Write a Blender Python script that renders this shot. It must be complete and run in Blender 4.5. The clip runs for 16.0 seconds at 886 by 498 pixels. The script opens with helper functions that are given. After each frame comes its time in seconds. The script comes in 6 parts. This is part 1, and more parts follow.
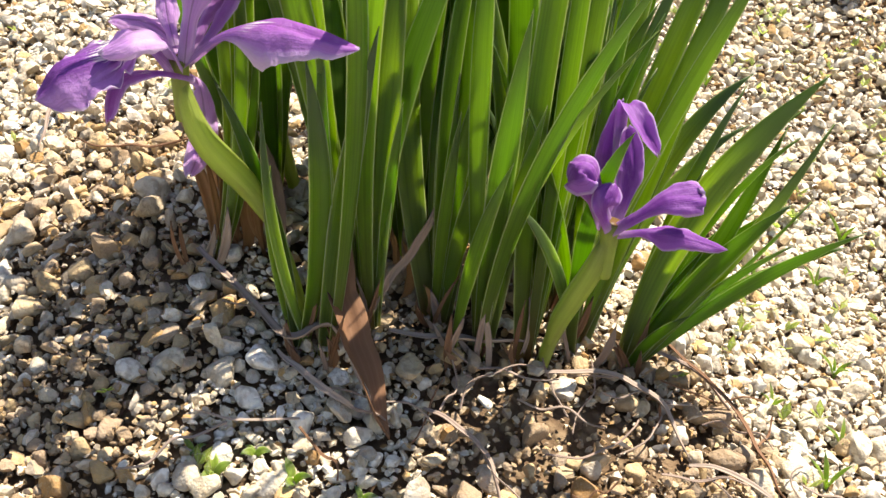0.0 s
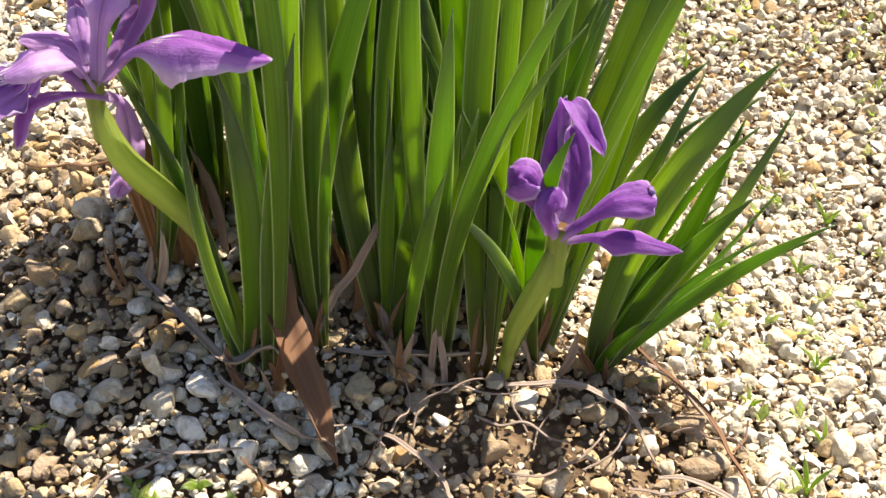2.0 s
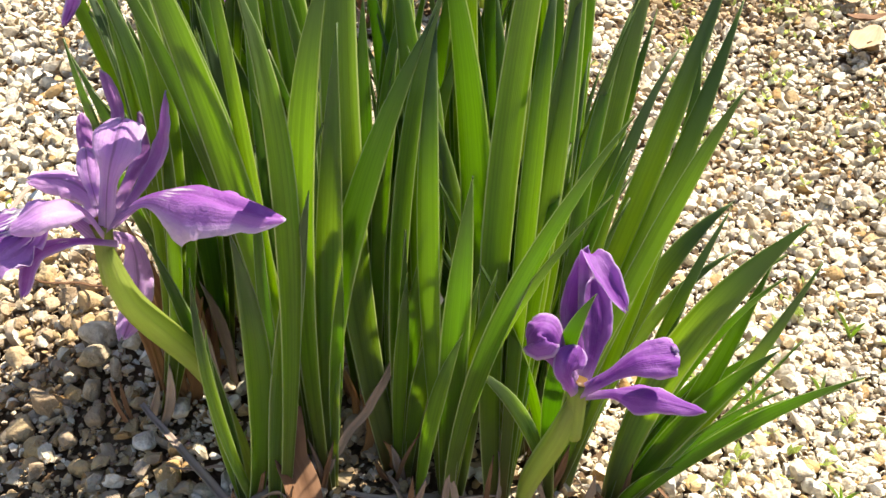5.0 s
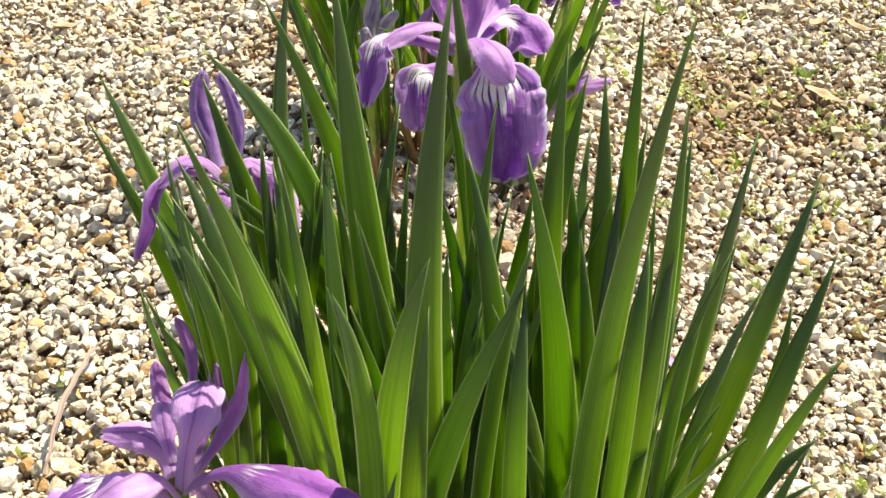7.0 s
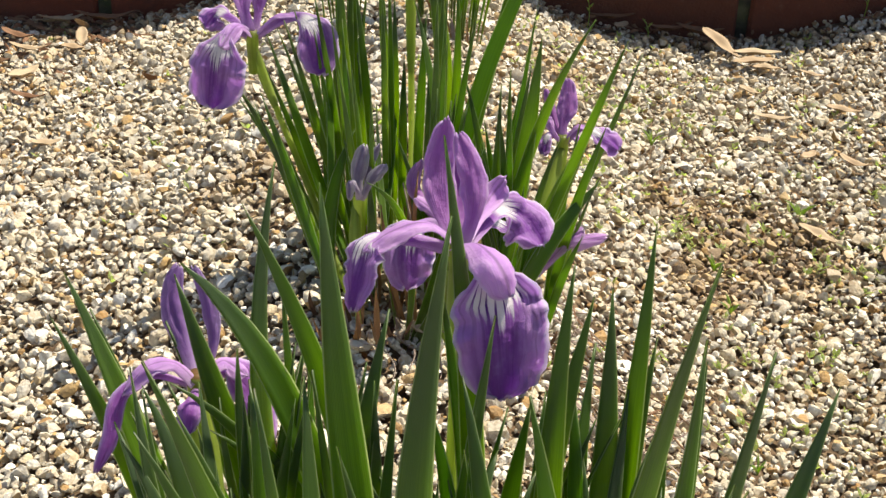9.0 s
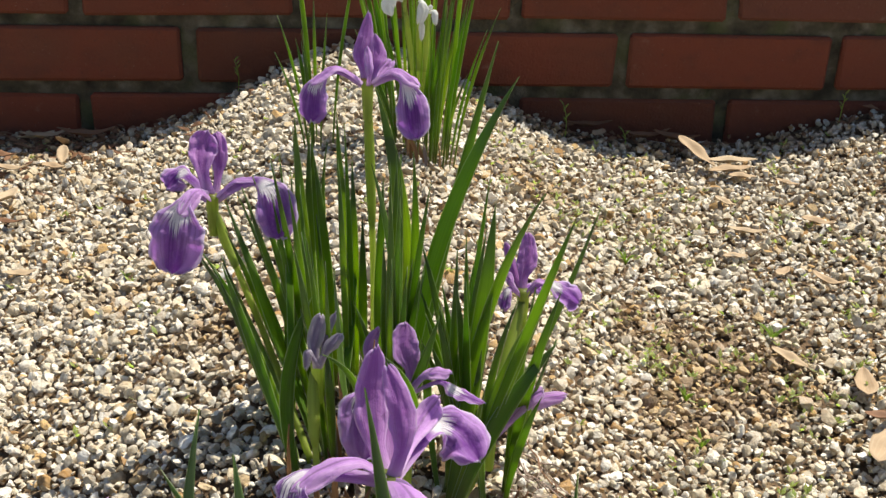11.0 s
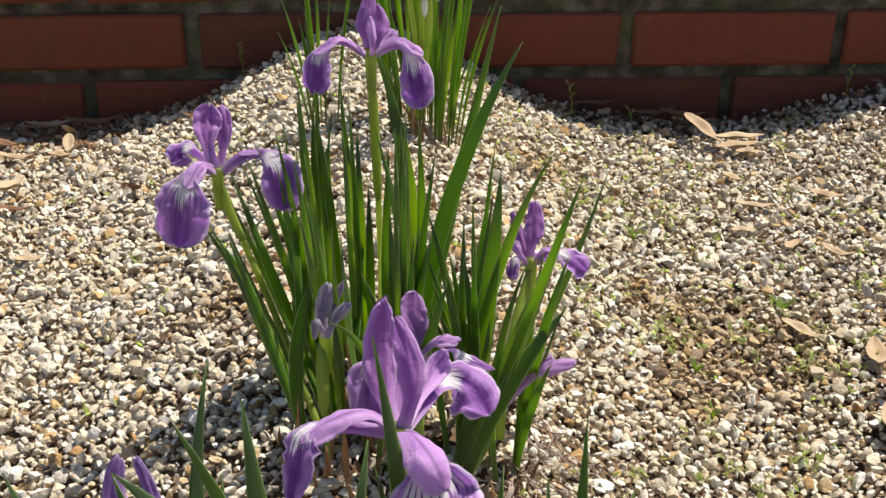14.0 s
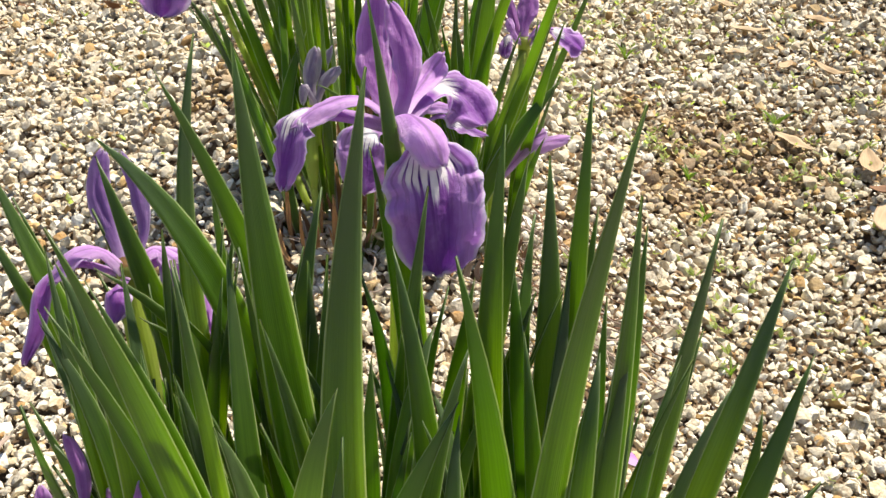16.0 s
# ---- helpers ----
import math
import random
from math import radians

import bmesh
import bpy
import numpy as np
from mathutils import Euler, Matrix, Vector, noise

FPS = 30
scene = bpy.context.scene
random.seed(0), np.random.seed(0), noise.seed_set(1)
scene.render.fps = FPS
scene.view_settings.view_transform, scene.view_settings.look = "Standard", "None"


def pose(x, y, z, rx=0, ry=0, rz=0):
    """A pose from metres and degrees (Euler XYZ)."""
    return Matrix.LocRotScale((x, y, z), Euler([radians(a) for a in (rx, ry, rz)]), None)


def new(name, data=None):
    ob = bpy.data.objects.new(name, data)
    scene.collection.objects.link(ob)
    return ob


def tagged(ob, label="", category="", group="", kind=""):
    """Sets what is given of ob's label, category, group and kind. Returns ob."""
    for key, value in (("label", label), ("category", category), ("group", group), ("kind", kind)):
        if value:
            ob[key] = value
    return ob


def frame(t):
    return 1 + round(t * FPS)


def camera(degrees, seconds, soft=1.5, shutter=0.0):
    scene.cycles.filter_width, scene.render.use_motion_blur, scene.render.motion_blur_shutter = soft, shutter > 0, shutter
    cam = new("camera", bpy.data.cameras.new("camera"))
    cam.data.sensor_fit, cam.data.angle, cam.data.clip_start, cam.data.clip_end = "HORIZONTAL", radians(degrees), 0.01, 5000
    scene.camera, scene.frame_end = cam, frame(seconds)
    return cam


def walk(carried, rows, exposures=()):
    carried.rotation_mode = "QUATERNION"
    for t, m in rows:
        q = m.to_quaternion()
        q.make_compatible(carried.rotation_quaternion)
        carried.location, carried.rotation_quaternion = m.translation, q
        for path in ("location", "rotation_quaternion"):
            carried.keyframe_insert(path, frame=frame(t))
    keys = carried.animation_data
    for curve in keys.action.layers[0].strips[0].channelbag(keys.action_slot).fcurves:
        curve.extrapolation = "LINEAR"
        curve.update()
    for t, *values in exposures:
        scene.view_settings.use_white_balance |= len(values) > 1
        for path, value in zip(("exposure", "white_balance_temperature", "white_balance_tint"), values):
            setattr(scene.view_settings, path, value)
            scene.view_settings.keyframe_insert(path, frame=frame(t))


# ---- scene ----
cam = camera(40.07, 16.0)
# seconds, x, y, z, pitch, yaw, roll
PATH = [
    (0.0, -0.0602, -0.3997, 0.2610, -32.33, -4.36, 3.07),
    (0.5, -0.0477, -0.3916, 0.2515, -33.94, -2.85, 1.46),
    (1.0, -0.0375, -0.3878, 0.2462, -33.10, -2.95, 0.58),
    (1.5, -0.0375, -0.3848, 0.2443, -33.10, -3.17, 0.91),
    (2.0, -0.0352, -0.3795, 0.2578, -33.08, -3.19, -0.23),
    (2.5, -0.0360, -0.3752, 0.2620, -32.57, -3.10, -0.04),
    (3.0, -0.0334, -0.3675, 0.2661, -32.29, -2.82, 0.24),
    (3.2, -0.0337, -0.3639, 0.2691, -32.26, -2.99, 0.64),
    (5.3, -0.0356, -0.3489, 0.2860, -31.47, -2.42, 0.44),
    (5.5, -0.0421, -0.3452, 0.2922, -31.55, -2.64, 0.96),
    (6.0, -0.0489, -0.3371, 0.3054, -31.56, -2.51, 1.14),
    (6.5, -0.0538, -0.3293, 0.3126, -30.85, -1.92, 0.77),
    (7.0, -0.0529, -0.3128, 0.3293, -30.15, -1.71, 0.42),
    (7.5, -0.0582, -0.2923, 0.3361, -29.04, -2.04, 2.44),
    (8.0, -0.0605, -0.2809, 0.3442, -27.95, -2.43, 2.97),
    (8.5, -0.0568, -0.2746, 0.3480, -26.17, -2.48, 2.67),
    (9.0, -0.0554, -0.2718, 0.3473, -26.17, -2.66, 2.14),
    (9.5, -0.0340, -0.2612, 0.3684, -25.35, -3.16, 0.59),
    (10.0, -0.0395, -0.2582, 0.3870, -24.13, -3.20, 1.06),
    (10.2, -0.0389, -0.2553, 0.3889, -23.87, -2.75, 1.57),
    (12.5, -0.0334, -0.2551, 0.3921, -22.24, -2.00, 0.42),
    (13.0, -0.0330, -0.2569, 0.3911, -22.07, -1.99, 0.28),
    (13.5, -0.0365, -0.2572, 0.3856, -22.16, -1.99, 0.26),
    (14.0, -0.0355, -0.2585, 0.3795, -23.45, -2.14, 0.09),
    (14.5, -0.0402, -0.2633, 0.3725, -24.41, -2.41, 0.03),
    (15.0, -0.0405, -0.2661, 0.3602, -25.49, -2.49, 0.37),
    (15.5, -0.0377, -0.2694, 0.3426, -26.43, -2.49, 0.30),
    (16.0, -0.0394, -0.2702, 0.3256, -28.72, -3.04, 0.62),
]
walk(cam, [(t, pose(x, y, z, 90 + p, 0, yaw) @ pose(0, 0, 0, 0, 0, roll)) for t, x, y, z, p, yaw, roll in PATH],
     [(0.0, 1.28, 6720, 14), (1.0, 1.19, 6720, 14), (2.0, 1.23, 6720, 14), (3.0, 1.33, 6740, 12), (5.5, 1.36, 6740, 12), (6.5, 1.25, 6740, 10), (7.5, 1.05, 6740, 10), (9.0, 0.8, 6640, 10), (10.0, 0.69, 6500, 10), (12.5, 0.62, 6400, 13), (14.5, 0.64, 6400, 13), (15.2, 0.72, 6480, 10), (16.0, 0.95, 6550, 10)])

# ---- daylight ----
SUN_WAY = Vector((0.40, 0.29, 0.88)).normalized()
world = bpy.data.worlds.new("sky")
scene.world = world
world.use_nodes = True
wn = world.node_tree.nodes
sky = wn.new("ShaderNodeTexSky")
sky.sky_type = "NISHITA"
sky.sun_disc = False
sky.sun_elevation = math.asin(SUN_WAY.z)
sky.sun_rotation = math.atan2(SUN_WAY.x, SUN_WAY.y)
world.node_tree.links.new(sky.outputs["Color"], wn["Background"].inputs["Color"])
wn["Background"].inputs["Strength"].default_value = 0.073
sun = new("sun", bpy.data.lights.new("sun", "SUN"))
sun.data.energy = 5.0
sun.data.angle = radians(0.55)
sun.data.color = (1.0, 0.925, 0.78)
sun.rotation_euler = SUN_WAY.to_track_quat("Z", "Y").to_euler()


# ---- materials ----
class Nodes:
    """A small writer of node materials."""

    def __init__(self, name):
        self.mat = bpy.data.materials.new(name)
        self.mat.use_nodes = True
        self.tree = self.mat.node_tree
        self.bsdf = self.tree.nodes["Principled BSDF"]
        self.out = self.tree.nodes["Material Output"]

    def add(self, kind, **values):
        node = self.tree.nodes.new(kind)
        for key, value in values.items():
            node.inputs[key.replace("_", " ")].default_value = value
        return node

    def link(self, a, b):
        self.tree.links.new(a, b)

    def calc(self, op, a, b=0.0):
        node = self.tree.nodes.new("ShaderNodeMath")
        node.operation = op
        for k, v in enumerate((a, b)):
            if isinstance(v, (int, float)):
                node.inputs[k].default_value = v
            else:
                self.link(v, node.inputs[k])
        return node.outputs[0]

    def mix(self, fac, a, b):
        node = self.tree.nodes.new("ShaderNodeMix")
        node.data_type = "RGBA"
        for sock, v in ((node.inputs["Factor"], fac), (node.inputs["A"], a), (node.inputs["B"], b)):
            if isinstance(v, (int, float)):
                sock.default_value = v
            elif isinstance(v, tuple):
                sock.default_value = (*v, 1.0)
            else:
                self.link(v, sock)
        return node.outputs["Result"]

    def noise(self, scale, detail=3.0, where="Object", rough=0.55):
        co = self.tree.nodes.new("ShaderNodeTexCoord").outputs[where]
        node = self.add("ShaderNodeTexNoise", Scale=scale, Detail=detail, Roughness=rough)
        self.link(co, node.inputs["Vector"])
        return node.outputs["Fac"]

    def place_noise(self, scale, detail=3.0):
        co = self.tree.nodes.new("ShaderNodeNewGeometry").outputs["Position"]
        node = self.add("ShaderNodeTexNoise", Scale=scale, Detail=detail)
        self.link(co, node.inputs["Vector"])
        return node.outputs["Fac"]

    def ramp(self, fac, *stops):
        node = self.tree.nodes.new("ShaderNodeValToRGB")
        el = node.color_ramp.elements
        while len(el) < len(stops):
            el.new(0.5)
        for e, (pos, col) in zip(el, stops):
            e.position = pos
            e.color = (*col, 1.0) if isinstance(col, tuple) else (col, col, col, 1.0)
        self.link(fac, node.inputs["Fac"])
        return node.outputs["Color"]

    def step(self, x, lo, hi):
        node = self.tree.nodes.new("ShaderNodeMapRange")
        node.interpolation_type = "SMOOTHSTEP"
        self.link(x, node.inputs["Value"])
        node.inputs["From Min"].default_value = lo
        node.inputs["From Max"].default_value = hi
        return node.outputs["Result"]

    def uv(self):
        node = self.tree.nodes.new("ShaderNodeSeparateXYZ")
        self.link(self.tree.nodes.new("ShaderNodeUVMap").outputs["UV"], node.inputs[0])
        return node.outputs["X"], node.outputs["Y"]

    def rand(self):
        return self.tree.nodes.new("ShaderNodeObjectInfo").outputs["Random"]

    def island(self):
        return self.tree.nodes.new("ShaderNodeNewGeometry").outputs["Random Per Island"]

    def bump(self, height, strength, dist):
        node = self.add("ShaderNodeBump", Strength=strength, Distance=dist)
        self.link(height, node.inputs["Height"])
        self.link(node.outputs["Normal"], self.bsdf.inputs["Normal"])
        return node.outputs["Normal"]

    def finish(self, color, rough=0.6, spec=0.4, through_light=0.0, glow=None, normal=None):
        b = self.bsdf
        if isinstance(color, tuple):
            b.inputs["Base Color"].default_value = (*color, 1.0)
        else:
            self.link(color, b.inputs["Base Color"])
        if isinstance(rough, (int, float)):
            b.inputs["Roughness"].default_value = rough
        else:
            self.link(rough, b.inputs["Roughness"])
        b.inputs["Specular IOR Level"].default_value = spec
        if through_light:
            tr = self.tree.nodes.new("ShaderNodeBsdfTranslucent")
            self.link(glow if glow is not None else color, tr.inputs["Color"])
            if normal is not None:
                self.link(normal, tr.inputs["Normal"])
            mx = self.tree.nodes.new("ShaderNodeMixShader")
            mx.inputs[0].default_value = through_light
            self.link(b.outputs[0], mx.inputs[1])
            self.link(tr.outputs[0], mx.inputs[2])
            self.link(mx.outputs[0], self.out.inputs["Surface"])
        return self.mat


def leaf_material(name, deep, fresh, glow_a, glow_b, bloom=(0.17, 0.235, 0.16)):
    n = Nodes(name)
    u, v = n.uv()
    rand = n.rand()
    other = n.calc("FRACT", n.calc("MULTIPLY", rand, 17.3))
    # long streaks along the blade, different on every leaf
    grid = n.tree.nodes.new("ShaderNodeCombineXYZ")
    n.link(n.calc("MULTIPLY", u, 7.0), grid.inputs["X"])
    n.link(n.calc("MULTIPLY", v, 1.3), grid.inputs["Y"])
    n.link(n.calc("MULTIPLY", rand, 60.0), grid.inputs["Z"])
    streak = n.add("ShaderNodeTexNoise", Scale=1.0, Detail=4.0)
    n.link(grid.outputs[0], streak.inputs["Vector"])
    streak = streak.outputs["Fac"]
    veins = n.calc("SINE", n.calc("MULTIPLY", u, 62.0))
    mottle = n.noise(45.0, 4.0)
    col = n.mix(rand, deep, fresh)
    col = n.mix(n.calc("MULTIPLY", n.step(other, 0.6, 0.95), 0.5), col, bloom)
    col = n.mix(n.calc("MULTIPLY", n.step(streak, 0.35, 0.7), 0.38), col, tuple(0.6 * c for c in deep))
    col = n.mix(n.calc("MULTIPLY", n.step(veins, 0.4, 1.0), 0.08), col, fresh)
    # pale sheath at the foot, thin pale margin, some browned tips
    foot = n.calc("SUBTRACT", 1.0, n.step(v, 0.03, 0.30))
    col = n.mix(n.calc("MULTIPLY", foot, 0.6), col, (0.19, 0.21, 0.075))
    heel = n.calc("SUBTRACT", 1.0, n.step(n.calc("ADD", v, n.calc("MULTIPLY", streak, 0.12)), 0.07, 0.17))
    col = n.mix(n.calc("MULTIPLY", heel, n.step(other, 0.2, 0.6)), col, (0.27, 0.13, 0.06))
    margin = n.step(n.calc("ABSOLUTE", u), 0.89, 0.96)
    col = n.mix(n.calc("MULTIPLY", margin, 0.85), col, (0.52, 0.58, 0.32))
    tip = n.calc("MULTIPLY", n.step(v, 0.965, 1.0), n.step(rand, 0.35, 0.6))
    col = n.mix(tip, col, (0.28, 0.17, 0.07))
    # the lower half is young and lets light through, the upper half is firm, darker and waxy
    firm = n.step(n.calc("ADD", v, n.calc("MULTIPLY", other, 0.2)), 0.72, 1.06)
    col = n.mix(n.calc("MULTIPLY", firm, 0.75), col, tuple(0.66 * c for c in bloom))
    glow = n.mix(other, glow_a, glow_b)
    glow = n.mix(n.calc("MULTIPLY", firm, 0.9), glow, tuple(0.34 * c for c in glow_a))
    glow = n.mix(n.calc("MULTIPLY", n.step(streak, 0.3, 0.75), 0.35), glow, tuple(0.5 * c for c in glow_a))
    glow = n.mix(n.calc("MULTIPLY", n.step(veins, 0.0, 1.0), 0.05), glow, tuple(0.6 * c for c in glow_a))
    # less light through the foot: thick sheath, and shade put into the colour
    glow = n.mix(n.calc("MULTIPLY", foot, 0.75), glow, (0.16, 0.17, 0.04))
    glow = n.mix(n.calc("MULTIPLY", margin, 0.7), glow, (0.78, 0.84, 0.42))
    nrm = n.bump(n.calc("ADD", n.calc("MULTIPLY", veins, 0.25), n.calc("MULTIPLY", streak, 1.2)), 0.16, 0.0006)
    rough = n.calc("ADD", n.calc("MULTIPLY", mottle, 0.25), n.calc("ADD", n.calc("MULTIPLY", other, 0.15), 0.20))
    return n.finish(col, rough, 0.5, 0.6, glow, nrm)


LEAF = leaf_material("iris_leaf_green", (0.048, 0.110, 0.014), (0.145, 0.268, 0.028), (0.29, 0.52, 0.015), (0.70, 0.90, 0.032), (0.15, 0.22, 0.125))
BRACT = leaf_material("bract_pale_green", (0.34, 0.42, 0.08), (0.42, 0.50, 0.12), (0.66, 0.80, 0.18), (0.7, 0.82, 0.2), (0.30, 0.36, 0.12))
WEED = leaf_material("seedling_green", (0.20, 0.27, 0.05), (0.34, 0.40, 0.10), (0.5, 0.75, 0.08), (0.6, 0.8, 0.12))


def petal_material(name, body, edge, light, signal=0.0, rim=(0.87, 0.97), pale=0.85, through_light=0.6, seam=0.0):
    """signal: how far the pale veined patch of a fall reaches along it. rim: where the pale margin begins and is full.
    seam: how dark the line is where the two halves of a style arm meet."""
    n = Nodes(name)
    u, v = n.uv()
    au = n.calc("ABSOLUTE", u)

    def streaks(across, along, salt):
        grid = n.tree.nodes.new("ShaderNodeCombineXYZ")
        n.link(n.calc("MULTIPLY", u, across), grid.inputs["X"])
        n.link(n.calc("MULTIPLY", v, along), grid.inputs["Y"])
        n.link(n.calc("ADD", n.calc("MULTIPLY", n.rand(), 40.0), salt), grid.inputs["Z"])
        node = n.add("ShaderNodeTexNoise", Scale=1.0, Detail=4.0)
        n.link(grid.outputs[0], node.inputs["Vector"])
        return node.outputs["Fac"]

    wide, thin, cloud = streaks(2.6, 1.6, 0.0), streaks(15.0, 1.4, 9.0), streaks(1.2, 3.0, 20.0)
    # the middle of the blade is deepest, towards the sides it pales
    col = n.mix(n.calc("MULTIPLY", n.step(n.calc("ADD", au, n.calc("SUBTRACT", wide, 0.5)), 0.2, 0.75), 0.9), body, edge)
    col = n.mix(n.calc("MULTIPLY", n.step(cloud, 0.48, 0.75), 0.35), col, light)
    col = n.mix(n.calc("MULTIPLY", n.step(thin, 0.54, 0.70), 0.30 if pale else 0.06), col, tuple(0.45 * c for c in body))
    throat = n.calc("SUBTRACT", 1.0, n.step(v, 0.02, 0.30))
    col = n.mix(n.calc("MULTIPLY", throat, 0.5), col, (0.74, 0.66, 0.76) if pale else (0.8, 0.82, 0.7))
    crumple = n.place_noise(420.0, 4.0)
    col = n.mix(n.calc("MULTIPLY", n.step(crumple, 0.5, 0.72), 0.12), col, light)
    if signal:
        # dark veins that fan out over a white patch and fade into the blade
        lines = n.calc("SINE", n.calc("ADD", n.calc("MULTIPLY", u, 36.0), n.calc("MULTIPLY", n.calc("SUBTRACT", wide, 0.5), 12.0)))
        reach = n.calc("SUBTRACT", n.calc("ADD", signal, n.calc("MULTIPLY", n.calc("SUBTRACT", streaks(13.0, 0.5, 31.0), 0.5), 0.34)), n.calc("MULTIPLY", au, 0.20))
        left = n.calc("SUBTRACT", reach, v)
        white = n.calc("MULTIPLY", n.step(left, -0.015, 0.05), n.step(v, 0.34, 0.42))
        white = n.calc("MULTIPLY", white, n.calc("SUBTRACT", 1.0, n.step(au, 0.58, 0.80)))
        veins = n.step(n.calc("ADD", lines, n.calc("MULTIPLY", left, -2.6)), 0.42, 0.80)
        after = n.calc("MULTIPLY", n.step(lines, 0.2, 0.8), n.step(n.calc("ADD", left, 0.26), 0.0, 0.2))
        col = n.mix(n.calc("MULTIPLY", after, 0.25), col, tuple(0.35 * c for c in body))
        col = n.mix(white, col, n.mix(veins, (0.84, 0.82, 0.85), (0.13, 0.035, 0.26)))
    if seam:
        joint = n.calc("SUBTRACT", 1.0, n.step(n.calc("ABSOLUTE", n.calc("ADD", u, n.calc("MULTIPLY", n.calc("SUBTRACT", wide, 0.5), 0.2))), 0.02, 0.13))
        col = n.mix(n.calc("MULTIPLY", joint, seam), col, tuple(0.4 * c for c in body))
    margin = n.calc("MAXIMUM", n.step(n.calc("ADD", au, n.calc("MULTIPLY", n.calc("SUBTRACT", thin, 0.5), 0.8 * (rim[1] - rim[0]))), rim[0], rim[1]), n.step(v, 0.975, 0.995))
    margin = n.calc("MULTIPLY", margin, n.step(v, 0.2, 0.4))
    col = n.mix(n.calc("MULTIPLY", margin, pale), col, (0.80, 0.73, 0.88))
    nrm = n.bump(n.calc("ADD", n.calc("MULTIPLY", crumple, 1.3), n.calc("ADD", n.calc("MULTIPLY", wide, 0.7), n.calc("MULTIPLY", thin, 0.6))), 0.4, 0.0012)
    return n.finish(col, 0.5, 0.3, through_light, col, nrm)


FALL = petal_material("iris_fall_violet", (0.32, 0.105, 0.48), (0.63, 0.38, 0.76), (0.76, 0.56, 0.86), signal=0.68)
FALL_SHUT = petal_material("iris_fall_dark_violet", (0.43, 0.155, 0.56), (0.57, 0.29, 0.71), (0.72, 0.50, 0.84), signal=0.46, rim=(0.70, 1.0), pale=0.8)
STANDARD = petal_material("iris_standard_violet", (0.46, 0.20, 0.55), (0.61, 0.34, 0.70), (0.74, 0.52, 0.81), pale=0.45)
STYLE = petal_material("iris_style_lilac", (0.64, 0.37, 0.75), (0.76, 0.52, 0.84), (0.86, 0.70, 0.90), pale=0.6, seam=0.6)
# deeper violet for the curled flower, its partial shade included in the colour
DEEP = petal_material("iris_petal_deep_violet", (0.31, 0.085, 0.47), (0.47, 0.19, 0.63), (0.63, 0.38, 0.78), pale=0.5)
DULL = petal_material("iris_standard_dull_violet", (0.33, 0.18, 0.47), (0.47, 0.31, 0.61), (0.60, 0.46, 0.72), pale=0.5)
FADED = petal_material("iris_withered_grey_lilac", (0.36, 0.29, 0.44), (0.58, 0.53, 0.60), (0.72, 0.68, 0.70))
PALE = petal_material("iris_pale_lilac", (0.72, 0.62, 0.80), (0.82, 0.76, 0.87), (0.88, 0.84, 0.90), pale=0.6)
WHITE = petal_material("white_petal", (0.84, 0.84, 0.80), (0.88, 0.88, 0.85), (0.90, 0.90, 0.87), pale=0.0, through_light=0.35)


def straw_material(name, a, b, c):
    n = Nodes(name)
    u, v = n.uv()
    col = n.mix(n.noise(90.0, 4.0), a, b)
    col = n.mix(n.calc("MULTIPLY", n.step(n.calc("SINE", n.calc("MULTIPLY", u, 24.0)), 0.2, 1.0), 0.2), col, c)
    col = n.mix(n.calc("MULTIPLY", n.rand(), 0.5), col, c)
    nrm = n.bump(n.noise(160.0, 4.0), 0.5, 0.0006)
    return n.finish(col, 0.7, 0.25, 0.15, col, nrm)


STRAW = straw_material("dead_leaf_straw", (0.34, 0.255, 0.205), (0.21, 0.145, 0.115), (0.48, 0.40, 0.33))
RUST = straw_material("dead_leaf_rust", (0.22, 0.115, 0.06), (0.155, 0.078, 0.042), (0.28, 0.16, 0.092))
STUMP = straw_material("old_leaf_stump_orange_brown", (0.36, 0.19, 0.075), (0.22, 0.105, 0.045), (0.46, 0.28, 0.13))
LITTER = straw_material("fallen_leaf_tan", (0.47, 0.35, 0.215), (0.35, 0.235, 0.14), (0.58, 0.48, 0.33))


# loam between stones; by the wall and under leaves also painted shade: place, reach
LOAM_AND_SHADE_SPOTS = (((0.04, -0.09, -0.01), 0.055), ((0.0, -0.112, -0.01), 0.05), ((-0.15, -0.045, 0.015), 0.05), ((-0.03, -0.045, 0.012), 0.05), ((0.2, 0.49, -0.02), 0.078),
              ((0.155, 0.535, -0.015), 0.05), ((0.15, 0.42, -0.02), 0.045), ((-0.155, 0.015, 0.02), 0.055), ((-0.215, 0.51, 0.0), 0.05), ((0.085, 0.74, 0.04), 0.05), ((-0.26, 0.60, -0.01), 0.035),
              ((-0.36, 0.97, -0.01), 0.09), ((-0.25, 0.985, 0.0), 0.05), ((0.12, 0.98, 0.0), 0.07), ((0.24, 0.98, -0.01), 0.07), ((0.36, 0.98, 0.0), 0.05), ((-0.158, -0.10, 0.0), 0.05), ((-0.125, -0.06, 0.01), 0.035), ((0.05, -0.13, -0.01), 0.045))


